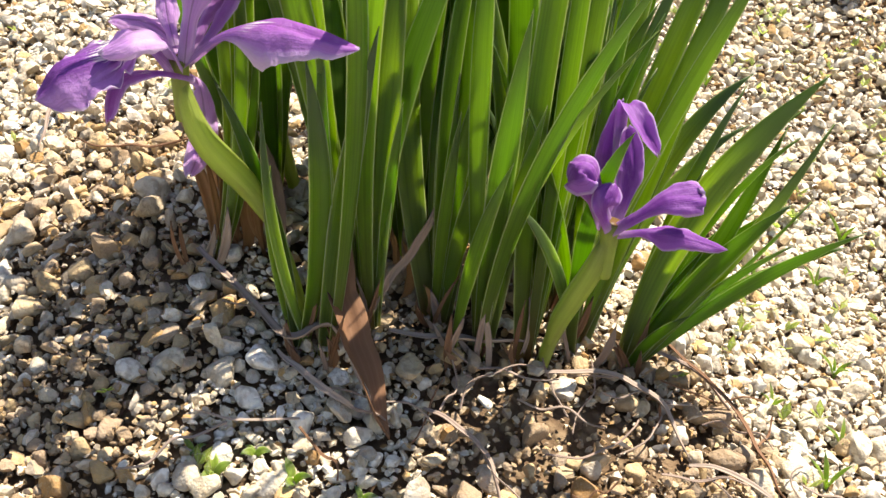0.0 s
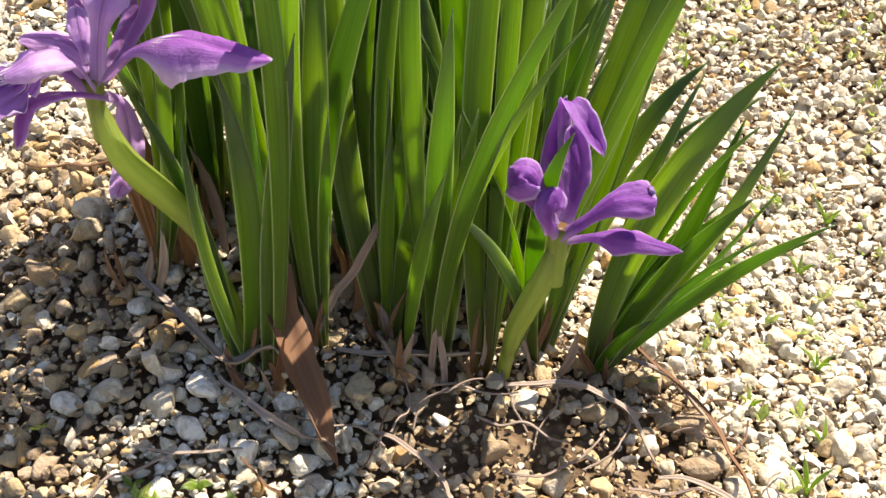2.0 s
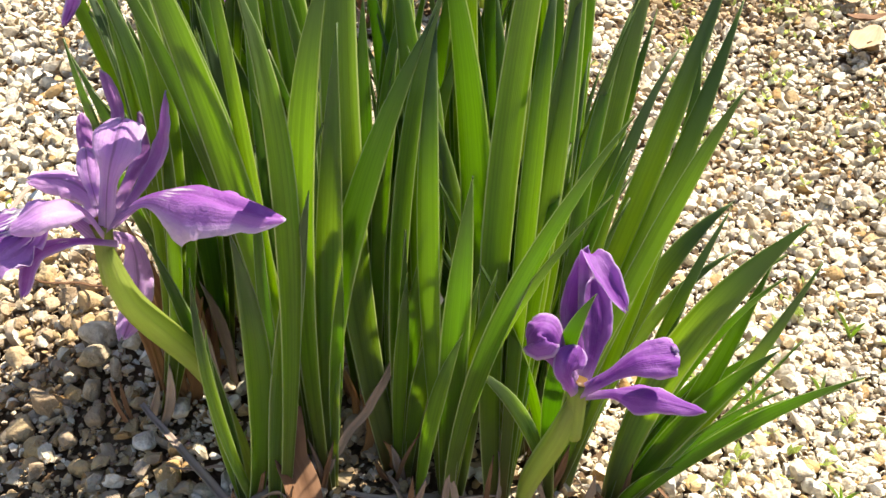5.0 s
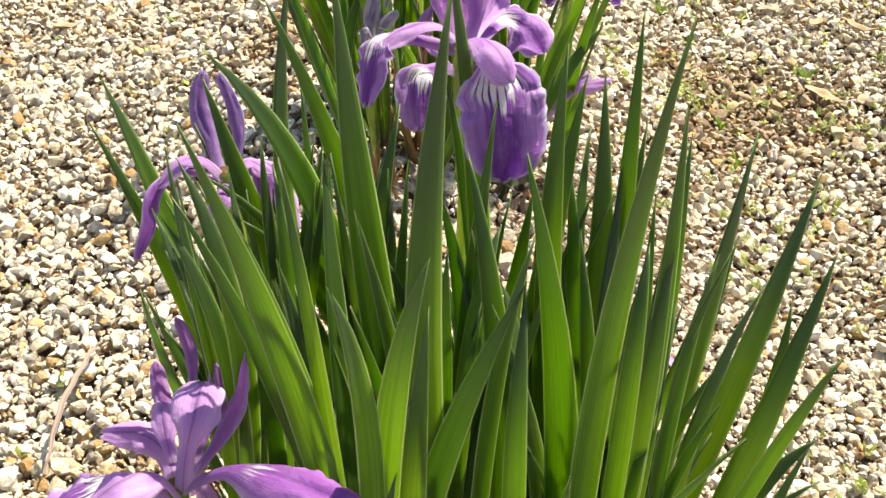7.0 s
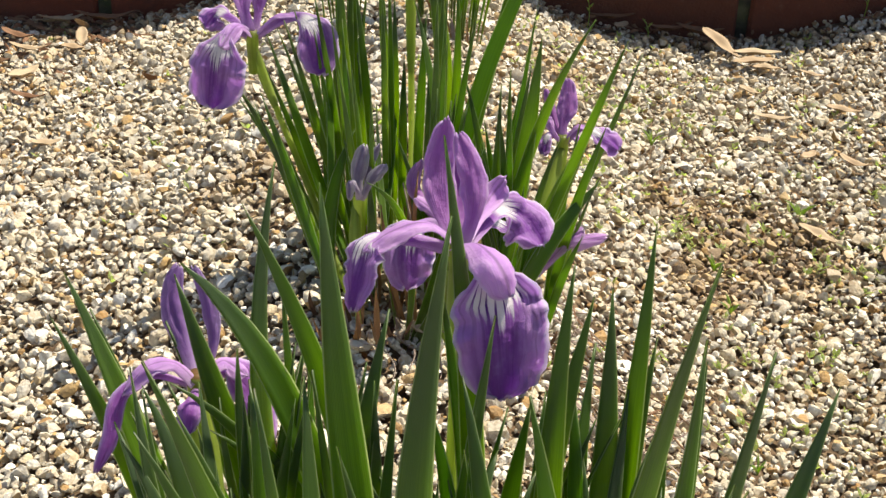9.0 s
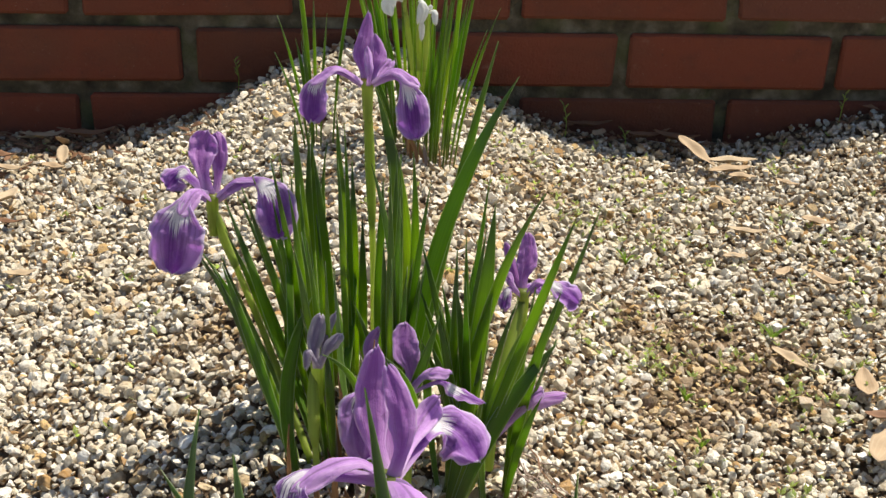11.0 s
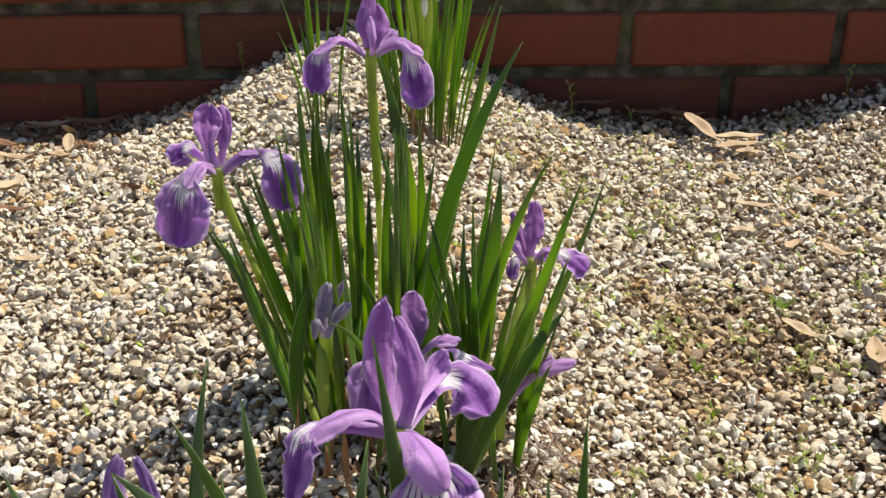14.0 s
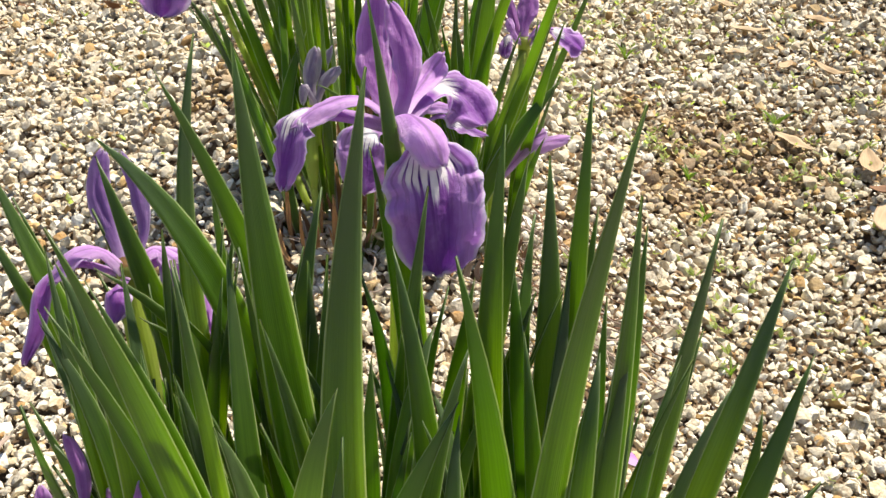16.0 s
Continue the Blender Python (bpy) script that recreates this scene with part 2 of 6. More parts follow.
def pebble_material():
    n = Nodes("pebble_limestone")
    tone = n.island()
    both = n.calc("FRACT", n.calc("ADD", n.calc("MULTIPLY", tone, 7.31), n.calc("MULTIPLY", n.rand(), 5.17)))
    col = n.ramp(both, (0.0, (0.29, 0.16, 0.055)), (0.06, (0.48, 0.32, 0.135)), (0.13, (0.54, 0.455, 0.315)), (0.40, (0.635, 0.57, 0.435)),
                 (0.58, (0.41, 0.37, 0.30)), (0.78, (0.71, 0.665, 0.555)), (1.0, (0.80, 0.775, 0.70)))
    # patches where stones are stained by loam, some darkened in place of shade
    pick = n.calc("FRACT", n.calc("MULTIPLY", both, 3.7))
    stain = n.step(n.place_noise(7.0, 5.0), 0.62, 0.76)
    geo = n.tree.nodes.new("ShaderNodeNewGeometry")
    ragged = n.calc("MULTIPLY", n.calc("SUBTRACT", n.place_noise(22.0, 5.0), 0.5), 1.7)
    for spot, wide in LOAM_AND_SHADE_SPOTS:
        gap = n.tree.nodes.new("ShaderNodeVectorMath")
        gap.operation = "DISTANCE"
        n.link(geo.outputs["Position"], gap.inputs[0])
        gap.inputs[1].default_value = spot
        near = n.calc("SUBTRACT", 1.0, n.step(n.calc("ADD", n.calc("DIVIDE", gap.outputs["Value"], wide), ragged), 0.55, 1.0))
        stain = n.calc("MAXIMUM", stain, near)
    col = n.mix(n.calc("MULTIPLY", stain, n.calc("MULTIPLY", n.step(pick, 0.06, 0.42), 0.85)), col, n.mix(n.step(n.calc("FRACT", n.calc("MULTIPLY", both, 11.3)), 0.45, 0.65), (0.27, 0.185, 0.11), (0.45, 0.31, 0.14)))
    dirt = n.step(n.place_noise(330.0, 5.0), 0.42, 0.64)
    col = n.mix(n.calc("MULTIPLY", dirt, 0.5), col, (0.30, 0.21, 0.12))
    grain = n.place_noise(2200.0, 3.0)
    col = n.mix(n.calc("MULTIPLY", n.step(grain, 0.5, 0.8), 0.22), col, (0.74, 0.68, 0.56))
    n.bump(n.place_noise(700.0, 5.0), 0.7, 0.0014)
    return n.finish(col, 0.82, 0.2)


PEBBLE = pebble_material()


def soil_material():
    n = Nodes("loam_and_grit")
    cells = n.tree.nodes.new("ShaderNodeTexVoronoi")
    cells.inputs["Scale"].default_value = 150.0
    geo = n.tree.nodes.new("ShaderNodeNewGeometry")
    n.link(geo.outputs["Position"], cells.inputs["Vector"])
    col = n.ramp(n.place_noise(60.0, 5.0), (0.25, (0.058, 0.038, 0.023)), (0.55, (0.12, 0.079, 0.047)), (0.8, (0.23, 0.16, 0.098)))
    grit = n.calc("SUBTRACT", 1.0, n.step(cells.outputs["Distance"], 0.2, 0.55))
    col = n.mix(n.calc("MULTIPLY", grit, 0.4), col, (0.34, 0.255, 0.155))
    n.bump(n.calc("ADD", grit, n.place_noise(500.0, 4.0)), 0.8, 0.002)
    return n.finish(col, 0.9, 0.15)


SOIL = soil_material()


def gravel_sheet_material():
    """The same gravel where it lies too far off for single stones."""
    n = Nodes("gravel_sheet")
    geo = n.tree.nodes.new("ShaderNodeNewGeometry")
    cells = n.tree.nodes.new("ShaderNodeTexVoronoi")
    cells.inputs["Scale"].default_value = 170.0
    n.link(geo.outputs["Position"], cells.inputs["Vector"])
    pick = n.tree.nodes.new("ShaderNodeSeparateColor")
    n.link(cells.outputs["Color"], pick.inputs["Color"])
    col = n.ramp(pick.outputs["Red"], (0.0, (0.30, 0.18, 0.08)), (0.12, (0.50, 0.38, 0.22)), (0.35, (0.62, 0.55, 0.42)), (0.6, (0.42, 0.38, 0.31)), (0.8, (0.70, 0.65, 0.54)), (1.0, (0.78, 0.75, 0.68)))
    gap = n.step(cells.outputs["Distance"], 0.42, 0.72)
    col = n.mix(gap, col, (0.10, 0.07, 0.045))
    stain = n.step(n.place_noise(6.0, 5.0), 0.55, 0.75)
    col = n.mix(n.calc("MULTIPLY", stain, 0.6), col, (0.28, 0.19, 0.11))
    n.bump(n.calc("SUBTRACT", 1.0, cells.outputs["Distance"]), 0.9, 0.004)
    return n.finish(col, 0.85, 0.2)


GRAVEL_SHEET = gravel_sheet_material()


def brick_material():
    n = Nodes("fired_clay_brick")
    col = n.ramp(n.rand(), (0.0, (0.11, 0.038, 0.021)), (0.35, (0.175, 0.047, 0.024)), (0.7, (0.20, 0.053, 0.027)), (1.0, (0.145, 0.050, 0.031)))
    col = n.mix(n.calc("MULTIPLY", n.step(n.place_noise(9.0, 5.0), 0.40, 0.72), 0.6), col, (0.13, 0.055, 0.032))
    col = n.mix(n.calc("MULTIPLY", n.step(n.place_noise(30.0, 6.0), 0.52, 0.75), 0.45), col, (0.10, 0.042, 0.026))
    col = n.mix(n.calc("MULTIPLY", n.step(n.place_noise(260.0, 4.0), 0.60, 0.75), 0.5), col, (0.10, 0.045, 0.03))
    col = n.mix(n.calc("MULTIPLY", n.step(n.place_noise(38.0, 6.0), 0.66, 0.80), 0.4), col, (0.42, 0.31, 0.24))
    col = n.mix(n.calc("MULTIPLY", n.step(n.place_noise(600.0, 3.0), 0.70, 0.78), 0.5), col, (0.50, 0.42, 0.33))
    n.bump(n.calc("ADD", n.place_noise(380.0, 5.0), n.calc("MULTIPLY", n.place_noise(60.0, 4.0), 2.0)), 0.6, 0.0025)
    return n.finish(col, 0.82, 0.25)


def mortar_material():
    n = Nodes("old_mortar")
    col = n.ramp(n.place_noise(45.0, 6.0), (0.3, (0.032, 0.028, 0.019)), (0.5, (0.082, 0.07, 0.046)), (0.72, (0.18, 0.16, 0.118)))
    moss = n.step(n.place_noise(18.0, 4.0), 0.5, 0.68)
    col = n.mix(n.calc("MULTIPLY", moss, 0.6), col, (0.09, 0.10, 0.04))
    n.bump(n.place_noise(300.0, 5.0), 0.8, 0.003)
    return n.finish(col, 0.92, 0.15)


BRICK = brick_material()
MORTAR = mortar_material()


# ---- mesh helpers ----
def part(name, bm, material, parent=None, label=""):
    """Links a bmesh as one mesh object under its thing."""
    me = bpy.data.meshes.new(name)
    bm.to_mesh(me)
    bm.free()
    me.shade_smooth()
    me.materials.append(material)
    ob = new(name, me)
    if parent is not None:
        ob.parent = parent
    if label:
        tagged(ob, label)
    return ob


def thing(name, at, label, category, group="", kind=""):
    ob = new(name)
    ob.empty_display_size = 0.01
    ob.location = at
    return tagged(ob, label, category, group, kind)


def shell(place, nu, nv, thick):
    """A thin closed sheet over u in -1..1 and v in 0..1, with uv."""
    bm = bmesh.new()
    pts = [[place(-1 + 2 * i / nu, j / nv) for i in range(nu + 1)] for j in range(nv + 1)]
    top, low = [], []
    for j in range(nv + 1):
        a, b = [], []
        for i in range(nu + 1):
            du = pts[j][min(i + 1, nu)] - pts[j][max(i - 1, 0)]
            dv = pts[min(j + 1, nv)][i] - pts[max(j - 1, 0)][i]
            nrm = du.cross(dv)
            if nrm.length < 1e-12:
                nrm = Vector((0, 0, 1))
            nrm.normalize()
            u = -1 + 2 * i / nu
            off = nrm * thick * (0.5 - 0.42 * u * u)
            a.append(bm.verts.new(pts[j][i] + off))
            b.append(bm.verts.new(pts[j][i] - off))
        top.append(a)
        low.append(b)
    layer = bm.loops.layers.uv.new("UVMap")

    def face(vs, co):
        f = bm.faces.new(vs)
        f.smooth = True
        for loop, c in zip(f.loops, co):
            loop[layer].uv = c

    def c(i, j):
        return (-1 + 2 * i / nu, j / nv)

    for j in range(nv):
        for i in range(nu):
            face((top[j][i], top[j][i + 1], top[j + 1][i + 1], top[j + 1][i]), (c(i, j), c(i + 1, j), c(i + 1, j + 1), c(i, j + 1)))
            face((low[j][i], low[j + 1][i], low[j + 1][i + 1], low[j][i + 1]), (c(i, j), c(i, j + 1), c(i + 1, j + 1), c(i + 1, j)))
        for i, s in ((0, 1), (nu, -1)):
            q = (top[j][i], top[j + 1][i], low[j + 1][i], low[j][i])
            k = (c(i, j), c(i, j + 1), c(i, j + 1), c(i, j))
            face(q if s > 0 else q[::-1], k if s > 0 else k[::-1])
    for j, s in ((0, -1), (nv, 1)):
        for i in range(nu):
            q = (top[j][i], top[j][i + 1], low[j][i + 1], low[j][i])
            k = (c(i, j), c(i + 1, j), c(i + 1, j), c(i, j))
            face(q if s > 0 else q[::-1], k if s > 0 else k[::-1])
    return bm


def bend(a, m, b):
    """A curve through three points, by their chord lengths."""
    a, m, b = Vector(a), Vector(m), Vector(b)
    k = (m - a).length / max((m - a).length + (b - m).length, 1e-6)
    k = min(max(k, 0.25), 0.8)
    ctrl = (m - a * (1 - k) ** 2 - b * k ** 2) / (2 * k * (1 - k))
    return lambda t: a * (1 - t) ** 2 + ctrl * (2 * t * (1 - t)) + b * t * t


def strip(points):
    """A smooth curve through several points."""
    pts = [Vector(p) for p in points]

    def at(t):
        x = min(max(t, 0.0), 1.0) * (len(pts) - 1)
        i = min(int(x), len(pts) - 2)
        f = x - i
        p0, p1, p2, p3 = pts[max(i - 1, 0)], pts[i], pts[i + 1], pts[min(i + 2, len(pts) - 1)]
        return 0.5 * ((2 * p1) + (p2 - p0) * f + (2 * p0 - 5 * p1 + 4 * p2 - p3) * f * f + (3 * p1 - p0 - 3 * p2 + p3) * f ** 3)

    return at


def blade(curve, width, facing, fold=0.12, twist=0.0, nv=16, thick=0.0009, sheath=0.55):
    """A sword-shaped leaf along a curve: sheathing foot, widest below the middle, a long drawn-out point."""
    facing = Vector(facing)

    def half(t):
        foot = sheath + (1 - sheath) * min(t / 0.45, 1.0)
        x = max(0.0, (t - 0.55) / 0.45)
        return 0.54 * width * foot * max(1 - x ** 1.9, 0.012)

    def place(u, v):
        p = curve(v)
        d = (curve(min(v + 0.02, 1)) - curve(max(v - 0.02, 0))).normalized()
        w = d.cross(facing)
        if w.length < 0.05:
            w = d.cross(Vector((1, 0, 0.2)))
        w.normalize()
        n = w.cross(d)
        a = twist * v * v
        w, n = w * math.cos(a) + n * math.sin(a), n * math.cos(a) - w * math.sin(a)
        r = half(v)
        return p + w * (u * r) + n * (abs(u) - 0.5) * fold * r * 2

    return shell(place, 4, nv, thick)


def tube(curve, radius, nv=12, ns=7):
    bm = bmesh.new()
    layer = bm.loops.layers.uv.new("UVMap")
    rings = []
    side = Vector((0.3, 0.9, 0.2))
    for j in range(nv + 1):
        t = j / nv
        d = (curve(min(t + 0.02, 1)) - curve(max(t - 0.02, 0))).normalized()
        a = d.cross(side).normalized()
        b = d.cross(a)
        r = radius(t)
        rings.append([bm.verts.new(curve(t) + a * r * math.cos(k * math.tau / ns) + b * r * math.sin(k * math.tau / ns)) for k in range(ns)])
    for j in range(nv):
        for k in range(ns):
            f = bm.faces.new((rings[j][k], rings[j][(k + 1) % ns], rings[j + 1][(k + 1) % ns], rings[j + 1][k]))
            f.smooth = True
            for loop, c in zip(f.loops, ((k / ns, j / nv), ((k + 1) / ns, j / nv), ((k + 1) / ns, (j + 1) / nv), (k / ns, (j + 1) / nv))):
                loop[layer].uv = (c[0] * 2 - 1, 0.3 + 0.5 * c[1])
    bm.faces.new(rings[0][::-1])
    bm.faces.new(rings[-1])
    return bm


def ease(a, b, x):
    t = min(1.0, max(0.0, (x - a) / (b - a)))
    return t * t * (3 - 2 * t)


def height(x, y):
    """The lie of the gravel: a ridge that carries the plants back to the wall, a hollow beside it."""
    z = -0.015 + 0.105 * ease(-0.2, 0.45, y) * (1 - ease(1.02, 1.3, y)) * math.exp(-((x + 0.07) / 0.155) ** 2)
    z += 0.035 * math.exp(-((x + 0.1) / 0.12) ** 2 - (y / 0.12) ** 2)
    z -= 0.035 * math.exp(-((x - 0.2) / 0.15) ** 2 - ((y - 0.15) / 0.35) ** 2)
    z += 0.045 * ease(0.3, 0.55, x) * ease(0.5, 1.0, y) * (1 - ease(0.8, 1.2, x)) * (1 - ease(1.02, 1.3, y))
    return z


def on_ground(x, y, up=0.0):
    return Vector((x, y, height(x, y) + up))


# ---- ground ----
def build_ground():
    near_x = [i * 0.012 for i in range(-75, 76)]
    far = [1.2, 1.8, 3.0, 5.0, 9.0, 16.0, 30.0, 60.0, 120.0, 250.0]
    xs = [-f for f in far[::-1]] + near_x + far
    ys = [-f for f in far[::-1]] + [-0.9, -0.75, -0.6] + [-0.5 + i * 0.012 for i in range(0, 143)] + far[1:]
    bm = bmesh.new()
    rows = [[bm.verts.new((x, y, height(x, y) - 0.004 + 0.003 * noise.noise(Vector((x * 40, y * 40, 0))) * (1 if abs(x) < 1 and abs(y) < 1.3 else 0)))
             for x in xs] for y in ys]
    for j in range(len(ys) - 1):
        for i in range(len(xs) - 1):
            bm.faces.new((rows[j][i], rows[j][i + 1], rows[j + 1][i + 1], rows[j + 1][i]))
    ob = part("ground", bm, SOIL)
    ob.data.materials.append(GRAVEL_SHEET)
    for p in ob.data.polygons:
        c = p.center
        stones = -0.295 < c.y < 1.0 and abs(c.x + 0.03) < 0.235 + 0.40 * max(0.0, c.y + 0.15)
        p.material_index = 0 if stones else 1
    return tagged(ob, "loamy ground under a bed of pale gravel", "ground", kind="structure")


GROUND = build_ground()


# ---- brick wall ----
BRICK_LONG, BRICK_HIGH, JOINT_LONG, JOINT_HIGH = 0.2145, 0.0580, 0.013, 0.0135
WALL_Y, WALL_TOP = 1.0, 0.2465


def build_wall():
    bm = bmesh.new()
    bmesh.ops.create_cube(bm, size=1.0, matrix=Matrix.Translation((0, WALL_Y + 0.06, WALL_TOP / 2 - 0.1)) @ Matrix.Diagonal((4.2, 0.108, WALL_TOP + 0.196, 1)))
    wall = part("wall_back", bm, MORTAR)
    for p in wall.data.polygons:
        p.use_smooth = False
    tagged(wall, "low wall of dark red brick with mossy mortar", "wall", kind="structure")
    rng = random.Random(4)
    meshes = []
    for k in range(6):
        b = bmesh.new()
        bmesh.ops.create_cube(b, size=1.0, matrix=Matrix.Diagonal((BRICK_LONG, 0.12, BRICK_HIGH, 1)))
        bmesh.ops.bevel(b, geom=b.edges[:], offset=0.0030, segments=1, affect="EDGES")
        for v in b.verts:
            v.co += noise.noise_vector(v.co * 45 + Vector((k * 9.0, 0, 0))) * 0.0022
        me = bpy.data.meshes.new("brick")
        b.to_mesh(me)
        b.free()
        me.materials.append(BRICK)
        meshes.append(me)
    pitch, rise = BRICK_LONG + JOINT_LONG, BRICK_HIGH + JOINT_HIGH
    for row in range(-3, 3):
        z = 0.072 + row * rise
        shift = pitch / 2 if row % 2 == 0 else 0.0
        for k in range(-8, 8):
            x = 0.3125 + shift - pitch / 2 + k * pitch + 0.006
            if abs(x) > 1.95:
                continue
            b = new("brick", rng.choice(meshes))
            b.parent = wall
            b.location = (x + rng.uniform(-0.0015, 0.0015), WALL_Y + 0.06 + rng.uniform(-0.0015, 0.0025), z + rng.uniform(-0.001, 0.001))
            b.rotation_euler = (0, rng.uniform(-0.006, 0.006), 0)
    return wall


build_wall()


# ---- irises ----
# each leaf: foot x, y; a point along it x, y, z; tip x, y, z; width in mm
FRONT_LEAVES_A = [
    (-0.095, -0.010, -0.128, 0.013, 0.155, -0.143, 0.020, 0.195, 8.0),
    (-0.065, -0.060, -0.092, -0.054, 0.168, -0.107, -0.054, 0.213, 9.5),
    (-0.060, -0.010, -0.102, 0.010, 0.161, -0.113, 0.016, 0.197, 9.0),
    (-0.055, 0.000, -0.092, -0.002, 0.189, -0.107, -0.005, 0.211, 9.0),
    (-0.045, 0.000, -0.075, -0.006, 0.186, -0.091, -0.009, 0.229, 7.0),
    (-0.045, -0.030, -0.068, -0.022, 0.191, -0.072, -0.019, 0.239, 11.0),
    (-0.060, 0.000, -0.083, 0.016, 0.167, -0.085, 0.020, 0.193, 5.0),
    (-0.040, -0.060, -0.049, -0.045, 0.187, -0.043, -0.040, 0.241, 11.0),
    (-0.030, 0.000, -0.037, 0.008, 0.197, -0.043, 0.010, 0.240, 7.0),
]
FRONT_LEAVES_B = [
    (-0.015, -0.060, -0.017, -0.053, 0.162, -0.025, -0.050, 0.203, 10.5),
    (-0.012, -0.070, 0.001, -0.060, 0.192, 0.010, -0.059, 0.240, 10.0),
    (-0.010, -0.020, 0.008, -0.008, 0.154, 0.010, -0.001, 0.222, 7.0),
    (0.000, -0.050, 0.036, -0.012, 0.142, 0.046, 0.000, 0.185, 9.0),
    (0.000, -0.050, 0.058, 0.003, 0.124, 0.074, 0.020, 0.162, 8.0),
    (-0.005, -0.050, 0.014, -0.041, 0.161, 0.016, -0.037, 0.210, 8.0),
    (0.000, -0.040, 0.020, -0.025, 0.157, 0.022, -0.020, 0.194, 6.0),
    (0.010, -0.070, 0.053, -0.038, 0.133, 0.063, -0.031, 0.164, 7.5),
    (0.010, -0.050, 0.051, -0.034, 0.127, 0.053, -0.030, 0.147, 5.0),
]
FRONT_LEAVES_C = [
    (0.005, -0.075, 0.050, -0.059, 0.132, 0.058, -0.059, 0.148, 7.0),
    (-0.020, -0.030, -0.014, -0.019, 0.178, -0.012, -0.016, 0.218, 8.0),
    (-0.020, -0.020, -0.011, -0.014, 0.175, -0.006, -0.013, 0.208, 7.0),
    (-0.015, -0.030, 0.002, -0.007, 0.161, 0.001, 0.000, 0.203, 9.0),
    (-0.010, -0.030, 0.010, -0.006, 0.153, 0.014, 0.000, 0.189, 7.0),
    (-0.055, -0.075, -0.055, -0.083, 0.170, -0.049, -0.084, 0.194, 8.0),
    (-0.050, -0.070, -0.052, -0.070, 0.130, -0.049, -0.070, 0.172, 8.0),
    (-0.062, -0.080, -0.066, -0.089, 0.169, -0.071, -0.091, 0.191, 7.5),
    (-0.055, -0.075, -0.044, -0.060, 0.121, -0.024, -0.054, 0.169, 8.0),
    (-0.019, -0.065, -0.019, -0.090, 0.107, -0.017, -0.100, 0.145, 7.5),
]
FRONT_LEAVES_D = [
    (-0.023, -0.069, -0.008, -0.092, 0.099, 0.017, -0.114, 0.167, 7.4),
    (-0.073, -0.077, -0.064, -0.082, 0.095, -0.057, -0.084, 0.133, 7.0),
    (-0.080, -0.076, -0.074, -0.085, 0.086, -0.077, -0.090, 0.125, 7.5),
    (0.033, -0.051, 0.055, -0.068, 0.083, 0.074, -0.081, 0.120, 10.0),
    (0.039, -0.050, 0.076, -0.060, 0.067, 0.087, -0.062, 0.095, 6.0),
    (0.020, -0.060, 0.057, -0.029, 0.084, 0.070, -0.027, 0.096, 7.0),
    (0.042, -0.051, 0.080, -0.062, 0.040, 0.102, -0.072, 0.061, 5.0),
    (0.010, -0.056, 0.012, -0.088, 0.092, 0.016, -0.094, 0.107, 6.0),
    (0.000, -0.050, 0.000, -0.040, 0.097, 0.010, -0.040, 0.113, 7.0),
    (0.039, -0.052, 0.060, -0.061, 0.043, 0.076, -0.070, 0.070, 7.0),
]
FRONT_LEAVES_E = [
    (0.037, -0.052, 0.068, -0.052, 0.062, 0.077, -0.050, 0.088, 6.0),
    (0.035, -0.047, 0.068, -0.056, 0.075, 0.078, -0.060, 0.089, 5.0),
    (-0.100, -0.030, -0.124, -0.030, 0.135, -0.127, -0.030, 0.153, 5.5),
    (-0.070, -0.050, -0.083, -0.041, 0.142, -0.088, -0.040, 0.168, 6.0),
    (-0.060, -0.050, -0.075, -0.041, 0.138, -0.083, -0.040, 0.162, 8.0),
    (-0.070, -0.020, -0.094, -0.004, 0.158, -0.095, 0.000, 0.184, 6.0),
]
MIDDLE_LEAVES_A = [
    (-0.030, 0.250, -0.002, 0.297, 0.202, 0.011, 0.286, 0.262, 7.4),
    (-0.020, 0.250, 0.003, 0.285, 0.210, 0.021, 0.285, 0.246, 8.4),
    (-0.040, 0.255, -0.035, 0.310, 0.190, -0.045, 0.302, 0.236, 8.4),
    (0.000, 0.260, 0.053, 0.314, 0.121, 0.072, 0.331, 0.165, 5.2),
    (-0.005, 0.230, 0.033, 0.226, 0.172, 0.039, 0.206, 0.208, 4.7),
    (-0.020, 0.240, 0.019, 0.247, 0.179, 0.029, 0.229, 0.210, 6.3),
    (-0.015, 0.225, 0.007, 0.257, 0.150, 0.010, 0.256, 0.195, 8.4),
    (-0.010, 0.220, 0.023, 0.245, 0.126, 0.036, 0.245, 0.159, 8.4),
    (0.000, 0.225, 0.029, 0.246, 0.113, 0.042, 0.253, 0.126, 7.9),
    (-0.075, 0.230, -0.109, 0.279, 0.121, -0.132, 0.293, 0.155, 5.8),
    (-0.075, 0.230, -0.105, 0.268, 0.121, -0.118, 0.277, 0.156, 5.2),
]
